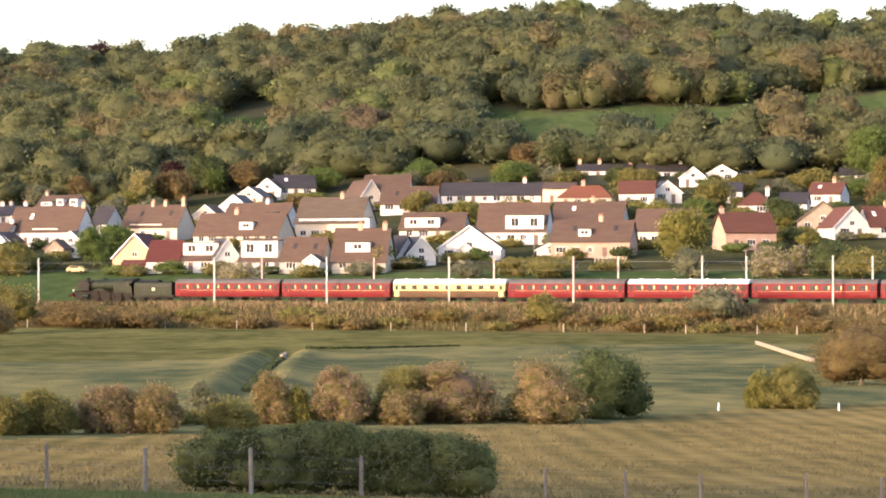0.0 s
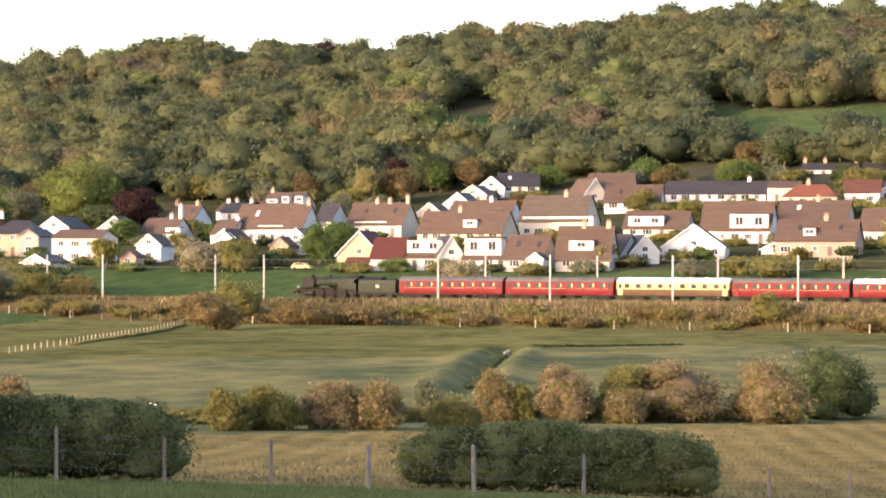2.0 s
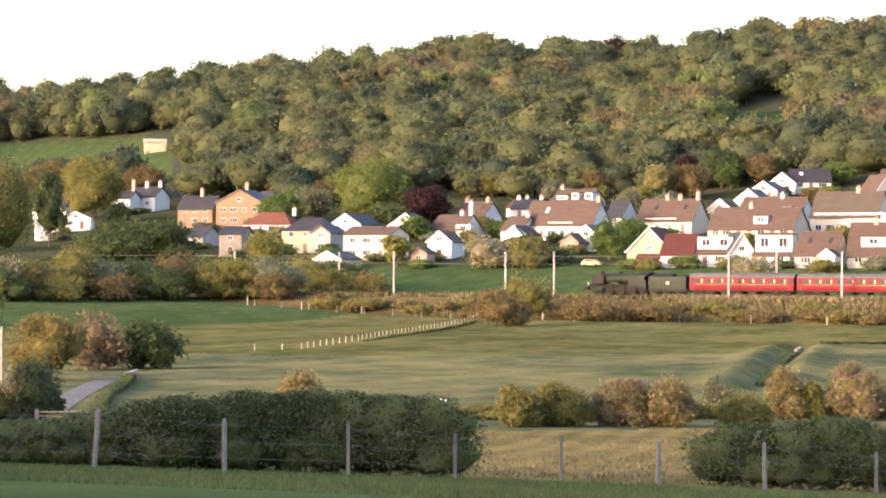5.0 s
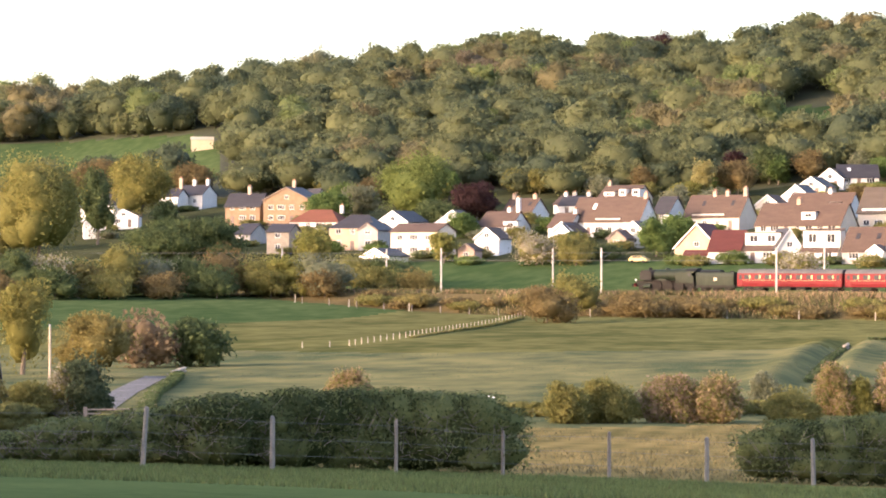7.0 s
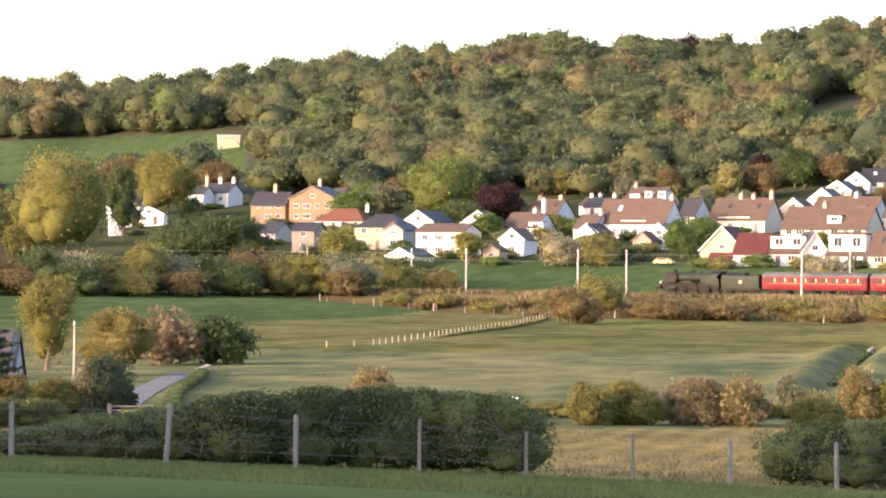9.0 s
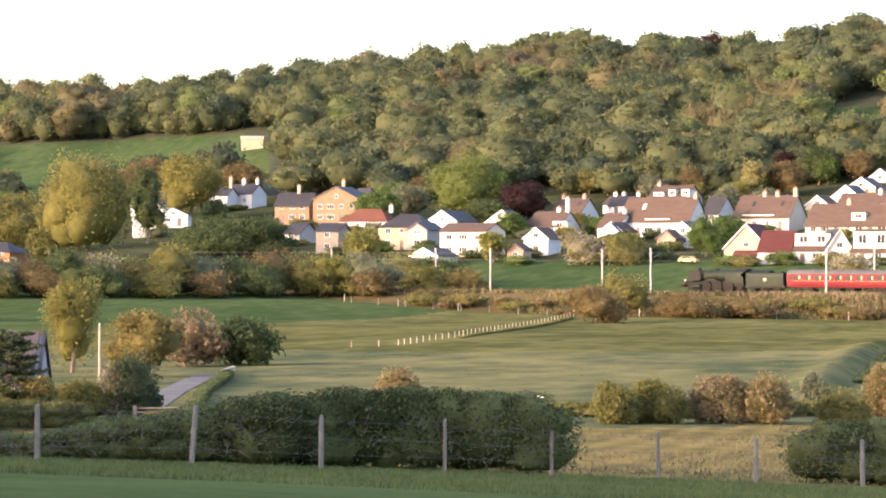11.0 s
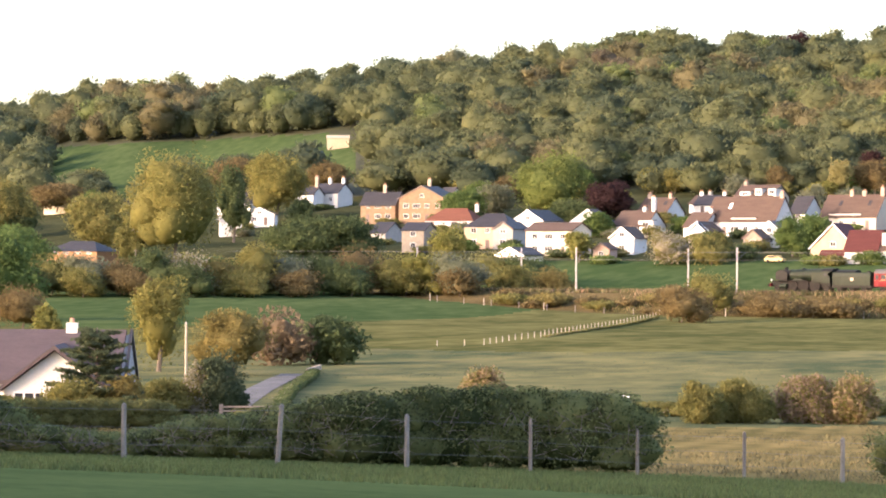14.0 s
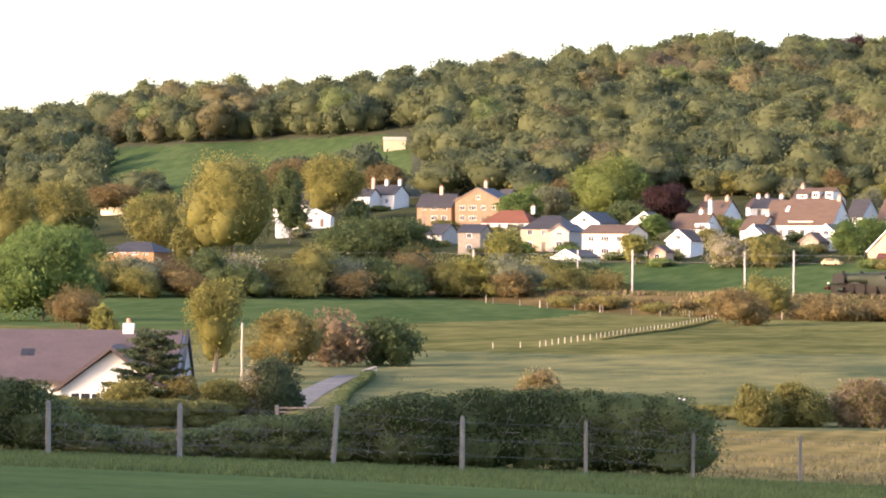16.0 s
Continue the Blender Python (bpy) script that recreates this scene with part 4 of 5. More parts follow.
house("S", 11.64, 733.61, 26.78, -8.00, 23.22, 8.00, 2.30, 2.91, "white", "slate", chimneys=[(7.46, 6.26)])
house("S", 44.45, 719.66, 26.31, -8.00, 8.05, 8.00, 2.85, 2.85, "white", "redbrown")
house("G", 50.76, 724.25, 27.03, 8.00, 6.68, 8.00, 2.44, 2.61, "white", "slate")
house("S", 40.10, 780.17, 33.99, -5.00, 13.60, 8.00, 2.30, 1.69, "white", "slate", chimneys=[(-6.24, 5.02), (-1.36, 5.02), (6.34, 6.33)])
house("S", 53.90, 775.60, 33.63, -5.00, 11.80, 8.00, 2.33, 1.96, "white", "slate", chimneys=[(-3.29, 5.23), (4.55, 5.6)])
house("G", 60.25, 758.63, 31.57, -5.00, 6.58, 7.00, 2.30, 2.56, "white", "slate")
house("G", 68.03, 768.26, 32.98, -5.00, 7.04, 7.00, 2.30, 2.04, "white", "slate", chimneys=[(0.0, 5.63)])
house("S", 78.07, 774.08, 33.91, -5.00, 11.85, 8.00, 2.30, 1.31, "white", "slate", chimneys=[(-3.31, 4.54)])
house("H", 68.49, 689.48, 23.45, -12.00, 7.36, 8.00, 2.30, 2.99, "white", "redbrown", chimneys=[(2.51, 6.12)])
house("S", 58.21, 609.19, 15.30, 14.00, 10.24, 8.00, 3.52, 3.67, "pink", "redbrown", chimneys=[(-4.58, 6.6)])
house("S", 87.18, 711.95, 26.26, -22.00, 7.30, 8.00, 2.50, 2.67, "white", "redbrown", chimneys=[(1.34, 5.68)])
house("G", 78.18, 646.87, 19.24, -10.00, 10.48, 8.00, 2.30, 4.06, "stone", "brown")
house("G", 80.21, 630.67, 17.76, 14.00, 7.53, 9.00, 2.44, 3.81, "white", "redbrown")
house("S", 86.95, 630.81, 17.92, 14.00, 6.25, 8.00, 2.30, 3.97, "white", "redbrown", chimneys=[(1.81, 6.88)])
house("S", 77.15, 691.32, 23.83, -12.00, 5.92, 8.00, 2.30, 2.50, "white", "slate")
house("S", 100.26, 760.66, 32.30, -8.00, 8.68, 8.00, 2.30, 1.84, "white", "slate")
house("S", 65.08, 724.10, 27.35, -8.00, 7.46, 8.00, 2.30, 2.09, "white", "slate")
house("S", -184.64, 755.95, 20.41, -10.00, 9.27, 7.00, 4.31, 3.12, "sandstone", "slate", chimneys=[(0.42, 9.26)])
house("G", -172.33, 752.90, 20.38, -12.00, 12.37, 9.00, 5.87, 2.99, "sandstone", "slate", chimneys=[(0.0, 10.57)])
house("H", -138.09, 667.10, 13.54, -10.00, 10.74, 9.00, 4.80, 2.92, "sand", "slate")
house("G", -134.25, 665.60, 13.55, -12.00, 4.60, 9.00, 4.31, 1.50, "grey", "slate")
house("S", -153.62, 661.52, 12.71, -10.00, 5.18, 7.00, 4.69, 1.69, "stone", "slate")
house("H", -159.72, 726.01, 18.16, -10.00, 12.24, 9.00, 2.30, 2.98, "white", "orange", chimneys=[(5.34, 5.07)])
house("G", -135.63, 703.29, 16.83, -20.00, 7.86, 9.00, 3.37, 2.38, "white", "slate")
house("S", -119.27, 640.71, 12.04, -24.00, 11.59, 7.00, 5.22, 1.62, "cream", "brown")
house("G", -123.54, 621.44, 9.83, -30.00, 7.25, 6.00, 2.30, 1.49, "white", "slate")
house("S", -168.47, 692.96, 14.92, -24.00, 4.56, 7.00, 2.30, 2.37, "grey", "slate")
house("G", -123.55, 706.43, 17.70, -10.00, 8.02, 7.00, 2.30, 2.78, "white", "slate")
house("S", -170.95, 770.71, 22.44, -30.00, 4.00, 8.00, 2.30, 4.64, "white", "slate")
house("S", -213.26, 815.93, 25.81, -20.00, 7.93, 7.00, 3.21, 2.51, "white", "slate", chimneys=[(-0.84, 7.24), (7.81, 7.24)])
house("G", -106.62, 623.89, 10.90, -14.00, 3.55, 4.00, 2.54, 1.14, "pink", "brown")
house("G", -104.27, 638.28, 12.28, -10.00, 5.26, 8.00, 3.57, 2.14, "white", "brown")
house("S", -110.41, 691.00, 16.69, -24.00, 8.64, 8.00, 2.30, 3.24, "white", "brown", dormers=[(2.26, 6.07, 1.82, 3.41)], chimneys=[(1.45, 5.83), (7.34, 8.59)])
house("S", -111.16, 727.19, 20.22, -24.00, 7.85, 8.00, 2.30, 3.41, "white", "brown", chimneys=[(-3.02, 6.62), (2.72, 6.62)])
house("G", -93.01, 667.63, 15.19, -14.00, 4.02, 7.00, 2.30, 1.77, "white", "slate")
house("S", -94.86, 681.49, 16.39, -24.00, 5.10, 8.00, 2.30, 3.04, "white", "brown", chimneys=[(3.5, 5.06)])
house("S", -101.02, 742.58, 22.24, -10.00, 6.68, 8.00, 2.30, 2.28, "white", "slate", chimneys=[(-3.61, 5.1), (2.91, 5.1)])
house("S", -301.79, 784.10, 18.51, -10.00, 9.31, 8.00, 3.43, 2.62, "white", "slate", chimneys=[(1.58, 6.86)])
house("S", -296.65, 840.75, 24.87, -16.00, 11.46, 7.00, 2.30, 1.93, "cream", "slate")
house("H", -227.85, 655.56, 8.48, -12.00, 12.68, 9.00, 4.16, 2.16, "brick", "slate")
house("H", -232.74, 795.09, 22.43, -12.00, 9.96, 8.00, 3.38, 4.38, "white", "slate")
house("G", -217.48, 761.32, 19.69, 5.00, 7.37, 5.00, 2.67, 1.71, "white", "slate")
house("G", -217.53, 734.27, 17.00, 20.00, 5.16, 7.00, 3.40, 2.12, "white", "slate")
house("S", -217.99, 809.85, 24.91, -14.00, 5.32, 6.00, 3.53, 2.02, "white", "slate", chimneys=[(-1.85, 6.96), (5.07, 8.37)])
house("S", -248.53, 746.27, 16.99, -14.00, 6.27, 6.00, 2.30, 1.70, "white", "slate")

# ---- bushes and trees ----
shrub(-19.14, 150.79, 2.67, 2.11, 2.51, "olive")
shrub(-16.24, 152.64, 2.62, 2.41, 2.61, "pink")
shrub(-14.02, 152.86, 2.60, 2.14, 2.61, "peach")
shrub(-12.85, 170.52, 2.34, 1.95, 1.75, "grey")
shrub(-10.51, 156.15, 2.53, 1.64, 2.44, "olive")
shrub(-9.09, 167.25, 2.37, 2.51, 1.98, "peach")
shrub(-7.75, 167.32, 2.36, 1.85, 1.35, "lime")
shrub(-5.45, 167.41, 2.35, 3.06, 2.97, "pink")
shrub(-2.28, 169.48, 2.32, 2.88, 2.98, "olive")
shrub(-2.13, 166.99, 2.34, 1.94, 2.10, "peach")
shrub(0.59, 170.00, 2.30, 3.19, 4.18, "pink")
shrub(5.58, 170.41, 2.28, 3.48, 3.76, "peach")
shrub(9.34, 177.25, 2.22, 3.87, 4.33, "dark")
shrub(19.21, 192.04, 2.17, 2.37, 1.52, "lime")
shrub(21.15, 191.84, 2.17, 2.73, 3.25, "olive")
shrub(31.07, 235.46, 2.13, 4.68, 6.81, "brown")
shrub(-34.58, 164.40, 2.49, 2.11, 2.62, "peach")
shrub(-20.75, 148.56, 2.71, 1.93, 1.88, "olive")
shrub(15.44, 473.25, 3.28, 4.21, 6.11, "olive")
shrub(39.98, 461.77, 3.61, 5.97, 7.48, "grey")
shrub(51.94, 455.55, 3.54, 2.79, 3.62, "brown")
shrub(-56.39, 492.28, 2.11, 3.28, 7.99, "brown")
shrub(-47.27, 493.74, 2.08, 2.67, 8.89, "brown")
shrub(-69.75, 509.25, 2.03, 7.37, 7.37, "olive")
shrub(-67.25, 459.61, 1.85, 5.66, 8.83, "brown")
shrub(-59.19, 503.03, 2.04, 3.81, 6.81, "brown")
shrub(-50.73, 502.45, 2.16, 3.01, 8.15, "brown")
shrub(-104.53, 555.77, 5.45, 4.05, 6.79, "gold")
shrub(-112.10, 559.51, 5.45, 4.84, 6.65, "olive")
shrub(-34.50, 536.12, 6.20, 6.52, 7.90, "blossom")
shrub(42.92, 549.08, 10.03, 5.12, 5.92, "grey")
shrub(56.61, 543.47, 10.07, 5.06, 6.86, "blossom")
shrub(61.24, 543.48, 10.24, 5.09, 5.39, "blossom")
shrub(66.09, 541.31, 10.24, 6.35, 6.84, "dark")
shrub(70.83, 533.92, 9.79, 5.28, 8.50, "olive")
shrub(12.25, 564.70, 10.24, 3.51, 5.06, "olive")
shrub(19.15, 559.13, 10.01, 4.01, 9.03, "olive")
shrub(4.16, 565.74, 10.02, 3.22, 5.07, "grey")
shrub(30.67, 568.33, 11.27, 1.79, 7.14, "olive")
shrub(-83.33, 616.49, 11.37, 5.33, 6.69, "olive")
shrub(-77.50, 614.03, 11.36, 3.31, 6.66, "dark")
shrub(-91.26, 610.11, 10.41, 6.38, 9.40, "blossom")
shrub(-82.96, 606.54, 10.39, 5.48, 7.13, "olive")
shrub(-68.53, 617.82, 12.11, 7.79, 6.69, "green")
tree(-66.16, 633.00, 13.44, 7.04, 7.99, "green")
tree(43.97, 574.39, 12.29, 10.10, 10.53, "lime")
tree(-5.66, 717.04, 24.37, 5.76, 7.20, "olive")
tree(40.34, 669.64, 21.05, 4.17, 3.61, "dark")
tree(-73.77, 771.98, 27.15, 9.42, 6.95, "yellow")
tree(-68.46, 802.29, 31.10, 8.50, 6.93, "copper")
tree(-59.96, 798.25, 31.01, 10.00, 10.05, "dark")
tree(-66.01, 776.79, 28.08, 8.64, 9.78, "brown")
tree(-11.98, 586.21, 11.27, 5.76, 6.31, "lime")
tree(59.30, 691.25, 23.90, 7.42, 9.33, "olive")
tree(71.21, 660.95, 20.94, 5.92, 8.34, "dark")
tree(87.08, 740.48, 30.19, 5.31, 10.69, "olive")
tree(102.73, 753.02, 31.88, 14.29, 12.26, "green")
tree(98.27, 697.41, 25.26, 11.36, 7.58, "gold")
tree(-47.88, 837.23, 36.93, 7.52, 10.52, "dark")
tree(-26.56, 805.28, 34.07, 6.46, 11.56, "dark")
tree(68.79, 729.46, 28.58, 5.21, 7.88, "olive")
tree(18.77, 769.98, 32.32, 6.18, 11.05, "olive")
tree(-139.55, 740.16, 20.84, 16.57, 18.09, "oak")
tree(-122.84, 726.10, 20.04, 9.50, 11.09, "copper")
tree(-204.70, 647.55, 9.28, 25.91, 21.18, "golden")
tree(-209.48, 709.65, 15.27, 17.23, 8.62, "dark")
tree(-217.30, 774.04, 21.31, 17.26, 16.58, "golden")
tree(-221.33, 841.53, 28.88, 9.36, 12.48, "brown")
tree(-234.86, 620.27, 5.45, 12.74, 23.78, "green")
tree(-157.00, 411.00, float(ground_z(np.float64(-157.0), np.float64(411.0))), 12.3, 15.5, "green")
tree(-265.31, 675.08, 9.40, 18.20, 13.00, "olive")
tree(-283.08, 753.09, 16.58, 14.13, 15.87, "olive")
tree(-234.77, 685.82, 12.29, 13.62, 14.94, "olive")
tree(-252.20, 855.34, 29.10, 10.37, 14.39, "brown")
tree(-173.39, 636.57, 9.56, 10.62, 16.56, "dark")
tree(-165.28, 639.43, 10.23, 9.67, 14.80, "dark")
tree(-305.25, 887.34, 30.46, 7.56, 8.41, "olive")
tree(-298.14, 835.36, 24.51, 7.13, 15.90, "brown")
tree(-140.00, 630.66, 10.43, 7.52, 8.11, "lime")
tree(-160.93, 740.20, 20.02, 8.11, 10.86, "green")
tree(-156.09, 753.53, 21.60, 8.27, 9.66, "grey")
tree(-118.74, 687.16, 16.41, 5.59, 7.50, "green")
tree(-111.66, 621.62, 10.71, 6.19, 6.23, "lime")
tree(-195.83, 721.23, 16.84, 9.35, 6.70, "dark")
tree(-213.40, 644.96, 8.57, 9.73, 7.31, "olive")
shrub(-183.81, 512.54, 4.50, 7.42, 9.37, "olive")
shrub(-178.01, 513.52, 4.56, 7.59, 9.35, "grey")
shrub(-172.52, 515.39, 4.60, 5.94, 9.35, "brown")
shrub(-167.31, 518.16, 4.64, 8.39, 9.37, "dark")
shrub(-162.35, 521.83, 4.68, 7.24, 9.41, "blossom")
shrub(-157.46, 525.93, 4.70, 6.29, 9.45, "gold")
shrub(-152.64, 530.48, 4.72, 8.31, 9.50, "olive")
shrub(-147.73, 534.98, 4.77, 6.74, 9.55, "grey")
shrub(-142.61, 538.95, 4.78, 7.09, 9.59, "dark")
shrub(-137.79, 544.33, 4.79, 8.65, 9.66, "brown")
shrub(-132.16, 546.75, 4.85, 7.05, 9.68, "olive")
shrub(-125.82, 546.20, 4.92, 7.03, 9.65, "lime")
shrub(-119.30, 544.59, 5.01, 7.20, 9.59, "grey")
shrub(-118.54, 570.31, 5.78, 6.99, 10.03, "olive")
shrub(-111.82, 568.61, 5.88, 5.90, 9.97, "dark")
shrub(-185.02, 504.65, 4.17, 5.58, 7.71, "dark")
shrub(-176.00, 506.28, 4.27, 4.97, 7.69, "olive")
shrub(-167.58, 509.66, 4.33, 4.41, 7.69, "brown")
shrub(-159.81, 515.29, 4.38, 5.58, 7.74, "dark")
shrub(-152.15, 521.77, 4.40, 5.06, 7.79, "olive")
shrub(-144.57, 529.10, 4.43, 4.52, 7.87, "brown")
shrub(-136.78, 536.33, 4.48, 5.74, 7.94, "dark")
shrub(-128.78, 543.45, 4.53, 5.17, 8.01, "olive")
shrub(-118.76, 542.14, 4.64, 4.57, 7.96, "brown")
tree(-127.75, 346.18, 1.84, 5.56, 6.95, "brown")
tree(-74.11, 230.90, 1.85, 7.64, 4.65, "golden")
tree(-66.15, 223.41, 1.88, 4.83, 5.81, "gold")
shrub(-70.00, 251.00, 1.83, 4.90, 4.60, "pinkbrown")
shrub(-66.30, 254.00, 1.81, 4.30, 4.70, "dark")
shrub(-74.37, 288.05, 1.95, 2.65, 2.40, "peach")
shrub(-118.23, 328.89, 1.82, 3.43, 3.13, "lime")
shrub(-43.06, 143.69, 2.89, 3.19, 2.23, "pine")
shrub(-43.67, 143.50, 2.89, 2.37, 1.67, "blossom")
shrub(-45.40, 142.96, 2.91, 1.81, 2.42, "olive")
shrub(-42.32, 127.14, 3.31, 1.98, 1.56, "gold")
shrub(-44.18, 126.51, 3.33, 1.76, 2.64, "olive")
shrub(-47.08, 125.46, 3.37, 1.11, 2.16, "olive")
conifer(-43.72, 127.73, 3.30, 4.23, 3.97, "pine")


# garden and hillside trees between the western houses
for i in range(34):
    az, far = radians(rng.uniform(-22.5, -12.6)), rng.uniform(40, 112)
    r = TRACK_D / math.cos(az - radians(26.8)) + 96 + far
    if -18.3 < math.degrees(az) < -13.4:
        continue
    x, y = r * math.sin(az), r * math.cos(az)
    tree(x, y, float(ground_z(np.float64(x), np.float64(y))), rng.uniform(5.5, 9.0), rng.uniform(7, 11), ("olive", "brown", "dark", "green", "grey")[i % 5])
# garden hedges and shrubs before the houses
for i, (hx, hy, hw, hd) in enumerate(FRONTS):
    r = math.hypot(hx, hy)
    for q in range(1 if hw < 8 else 2):
        off, side = hd / 2 + rng.uniform(2.5, 5.0), rng.uniform(-0.6, 0.6) * hw
        x, y = hx * (1 - off / r) + side * hy / r, hy * (1 - off / r) - side * hx / r
        shrub(x, y, float(ground_z(np.float64(x), np.float64(y))), rng.uniform(1.3, 2.6), rng.uniform(3.5, 6.5), ("olive", "dark", "green", "olive", "grey")[(i + q) % 5])

# trees and bushes that fill the ground between the rows of houses, kept low enough to leave the houses behind them open
for i in range(190):
    deg, far = rng.uniform(-12.5, 8.8), rng.uniform(45, 215)
    az = radians(deg)
    r = TRACK_D / math.cos(az - radians(26.8)) + 96 + far
    x, y = r * math.sin(az), r * math.cos(az)
    z = float(ground_z(np.float64(x), np.float64(y)))
    h, w = rng.uniform(3.5, 8.0), rng.uniform(6.0, 10.0)
    for hx, hy, hw, hd in FRONTS:
        if math.hypot(hx - x, hy - y) < max(hw, hd) / 2 + w * 0.45:
            h = 0
        rh = math.hypot(hx, hy)
        if rh > r and abs(math.atan2(hx, hy) - az) * r < hw / 2 + w / 2:
            zh = float(ground_z(np.float64(hx), np.float64(hy))) + 1.0
            h = min(h, EYE + (zh - EYE) * r / rh - z)
    if h > 2.4:
        tree(x, y, z, h, min(w, h * 1.6), ("olive", "dark", "green", "brown", "grey", "olive", "lime")[i % 7])

# two single trees on the crest
for deg, far, h, w, tint in ((-6.25, 572, 14.5, 11, "copper"), (-12.4, 575, 15.0, 10, "grey")):
    x, y, z = hill_point(deg, far * float(climb(radians(deg))))
    tree(x, y, z, h, w, tint)

# ---- unseen tall trees, added beside the camera's standpoint only to shade the near grass and hedges ----
for i in range(9):
    x, y = -95 + 7.0 * i, 10.5 + 4.9 * i
    tree(x, y, float(ground_z(np.float64(x), np.float64(y))), 22.0 + (i % 3), 15.0, "green")

# second unseen row, added across the sun's direction to shade the rest of the grass
for i in range(7):
    v = 18 + 6.0 * i
    x, y = -0.79 * 38 - 0.62 * v, -0.62 * 38 + 0.79 * v
    tree(x, y, float(ground_z(np.float64(x), np.float64(y))), 23.0 + (i % 3), 13.0, "green")

# ---- foreground: fence, wires, hedges ----
FENCE = ((-22.07, 58.19, 1.05, 0.0), (-19.92, 59.87, 1.10, 0.0), (-17.28, 61.73, 1.20, 0.10), (-14.92, 63.23, 1.10, 0.0), (-12.82, 65.76, 1.12, 0.0), (-10.87, 67.93, 0.98, 0.0),
         (-8.80, 70.03, 1.04, 0.0), (-6.79, 71.90, 1.0, 0.0), (-4.48, 73.87, 1.06, -0.03), (-1.97, 76.15, 0.92, 0.0), (0.48, 78.17, 0.62, 0.0), (2.59, 79.78, 0.76, 0.0),
         (4.71, 81.27, 0.72, 0.0), (6.75, 82.62, 0.66, 0.0), (9.73, 84.41, 0.74, 0.0), (11.71, 84.19, 0.72, 0.0))
for i, (x, y, h, lean) in enumerate(FENCE):
    pale = i in (0, 1, 2, 3, 7, 8, 9)
    field_post(x, y, h, lean, CONCRETE if pale else TIMBER, "pale weathered fence post on the grass bank" if pale else "dark thin timber fence post on the grass bank", 0.052 if pale else 0.040)
for f in (0.92, 0.60, 0.30):
    bm = cable([(x, y - 0.07, float(ground_z(np.float64(x), np.float64(y))) + h * f) for x, y, h, lean in FENCE], 0.003)
    tagged(part("fence_wire", bm, WIRE), "thin slack wire strung along the fence posts", "wire", "wires of the near fence")

hedge("hedge", ((-26.5, 61.5, 1.75), (-25.0, 62.2, 1.75), (-24.0, 62.6, 1.40), (-23.3, 62.9, 0.75), (-22.0, 63.4, 0.55), (-20.6, 63.8, 0.60), (-19.8, 64.1, 0.95), (-18.4, 64.6, 1.10), (-16.8, 65.1, 1.42), (-15.5, 66.2, 1.62), (-14.6, 66.9, 1.72), (-13.0, 67.8, 1.78), (-11.8, 68.4, 1.74), (-10.9, 68.7, 1.60)),
      "hedge", "dark green clipped hawthorn hedge behind the wire fence", 0.8, 4200, 0.07, 14)
hedge("hedge", ((-6.0, 75.7, 1.05), (-5.5, 75.9, 1.50), (-3.9, 76.3, 1.62), (-1.9, 77.0, 1.62), (0.2, 77.6, 1.50), (0.9, 77.7, 1.25)),
      "hedge", "dark green rounded hedge behind the wire fence", 0.85, 4200, 0.07, 8)
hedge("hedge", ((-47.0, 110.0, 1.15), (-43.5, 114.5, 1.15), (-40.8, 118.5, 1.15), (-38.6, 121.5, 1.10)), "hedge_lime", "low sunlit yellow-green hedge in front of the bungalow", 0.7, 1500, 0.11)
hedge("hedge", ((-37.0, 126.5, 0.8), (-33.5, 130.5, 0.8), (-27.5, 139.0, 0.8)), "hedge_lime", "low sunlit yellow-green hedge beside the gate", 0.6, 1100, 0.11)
hedge("hedge", ((-26.0, 158.0, 0.7), (-23.0, 158.0, 0.85), (-20.0, 157.0, 0.6), (-17.0, 160.0, 0.75), (-13.5, 166.0, 0.8), (-10.0, 168.0, 0.75), (-6.0, 170.0, 0.8), (-2.0, 171.5, 0.8), (3.0, 172.5, 0.7), (7.0, 174.5, 0.5)),
      "olive", "low ragged strip of scrub along the field edge", 0.6, 420, 0.17)

# ---- field gate ----
gate = empty("field_gate", pose(-38.6, 129.4, float(ground_z(np.float64(-38.0), np.float64(130.0))), 0, 0, 22), "pale grey timber five-bar field gate between hedges", "gate")
for x in (-0.1, 2.5):
    part("gate_post", box(x - 0.08, x + 0.08, -0.08, 0.08, -0.3, 0.95), TIMBER, gate)
for i in range(5):
    part("bar", box(0.0, 2.4, -0.03, 0.03, 0.12 + i * 0.17, 0.19 + i * 0.17), TIMBER, gate)
part("brace", prism([(0.05, 0.12), (0.15, 0.12), (2.35, 0.85), (2.25, 0.85)], 0.031, 0.06, "y"), TIMBER, gate)

# ---- the near bungalow ----
bung = empty("near_bungalow", pose(-49.6, 135.1, 2.75, 0, 0, 14), "white-rendered bungalow with a mauve-brown tiled roof and gabled front wing", "house")
NEAR_ROOF = material("mauve_brown_tiles", (0.070, 0.052, 0.052), (0.112, 0.084, 0.082), 0.8, 0.8, 0.5, 9, stretch=(0.6, 1, 3))
TILE_HUNG = material("grey_hung_slates", (0.10, 0.10, 0.11), (0.42, 0.42, 0.44), 2.6, 0.7, 0.3, 3, stretch=(1, 1, 2.5))
bm = box(-9.0, 4.6, -3.2, 3.6, -1.2, 2.2)
add_prism(bm, [(-3.19, 2.19), (3.59, 2.19), (0.2, 4.15)], -8.99, 4.59)
part("wall", bm, WALLS["white"], bung)
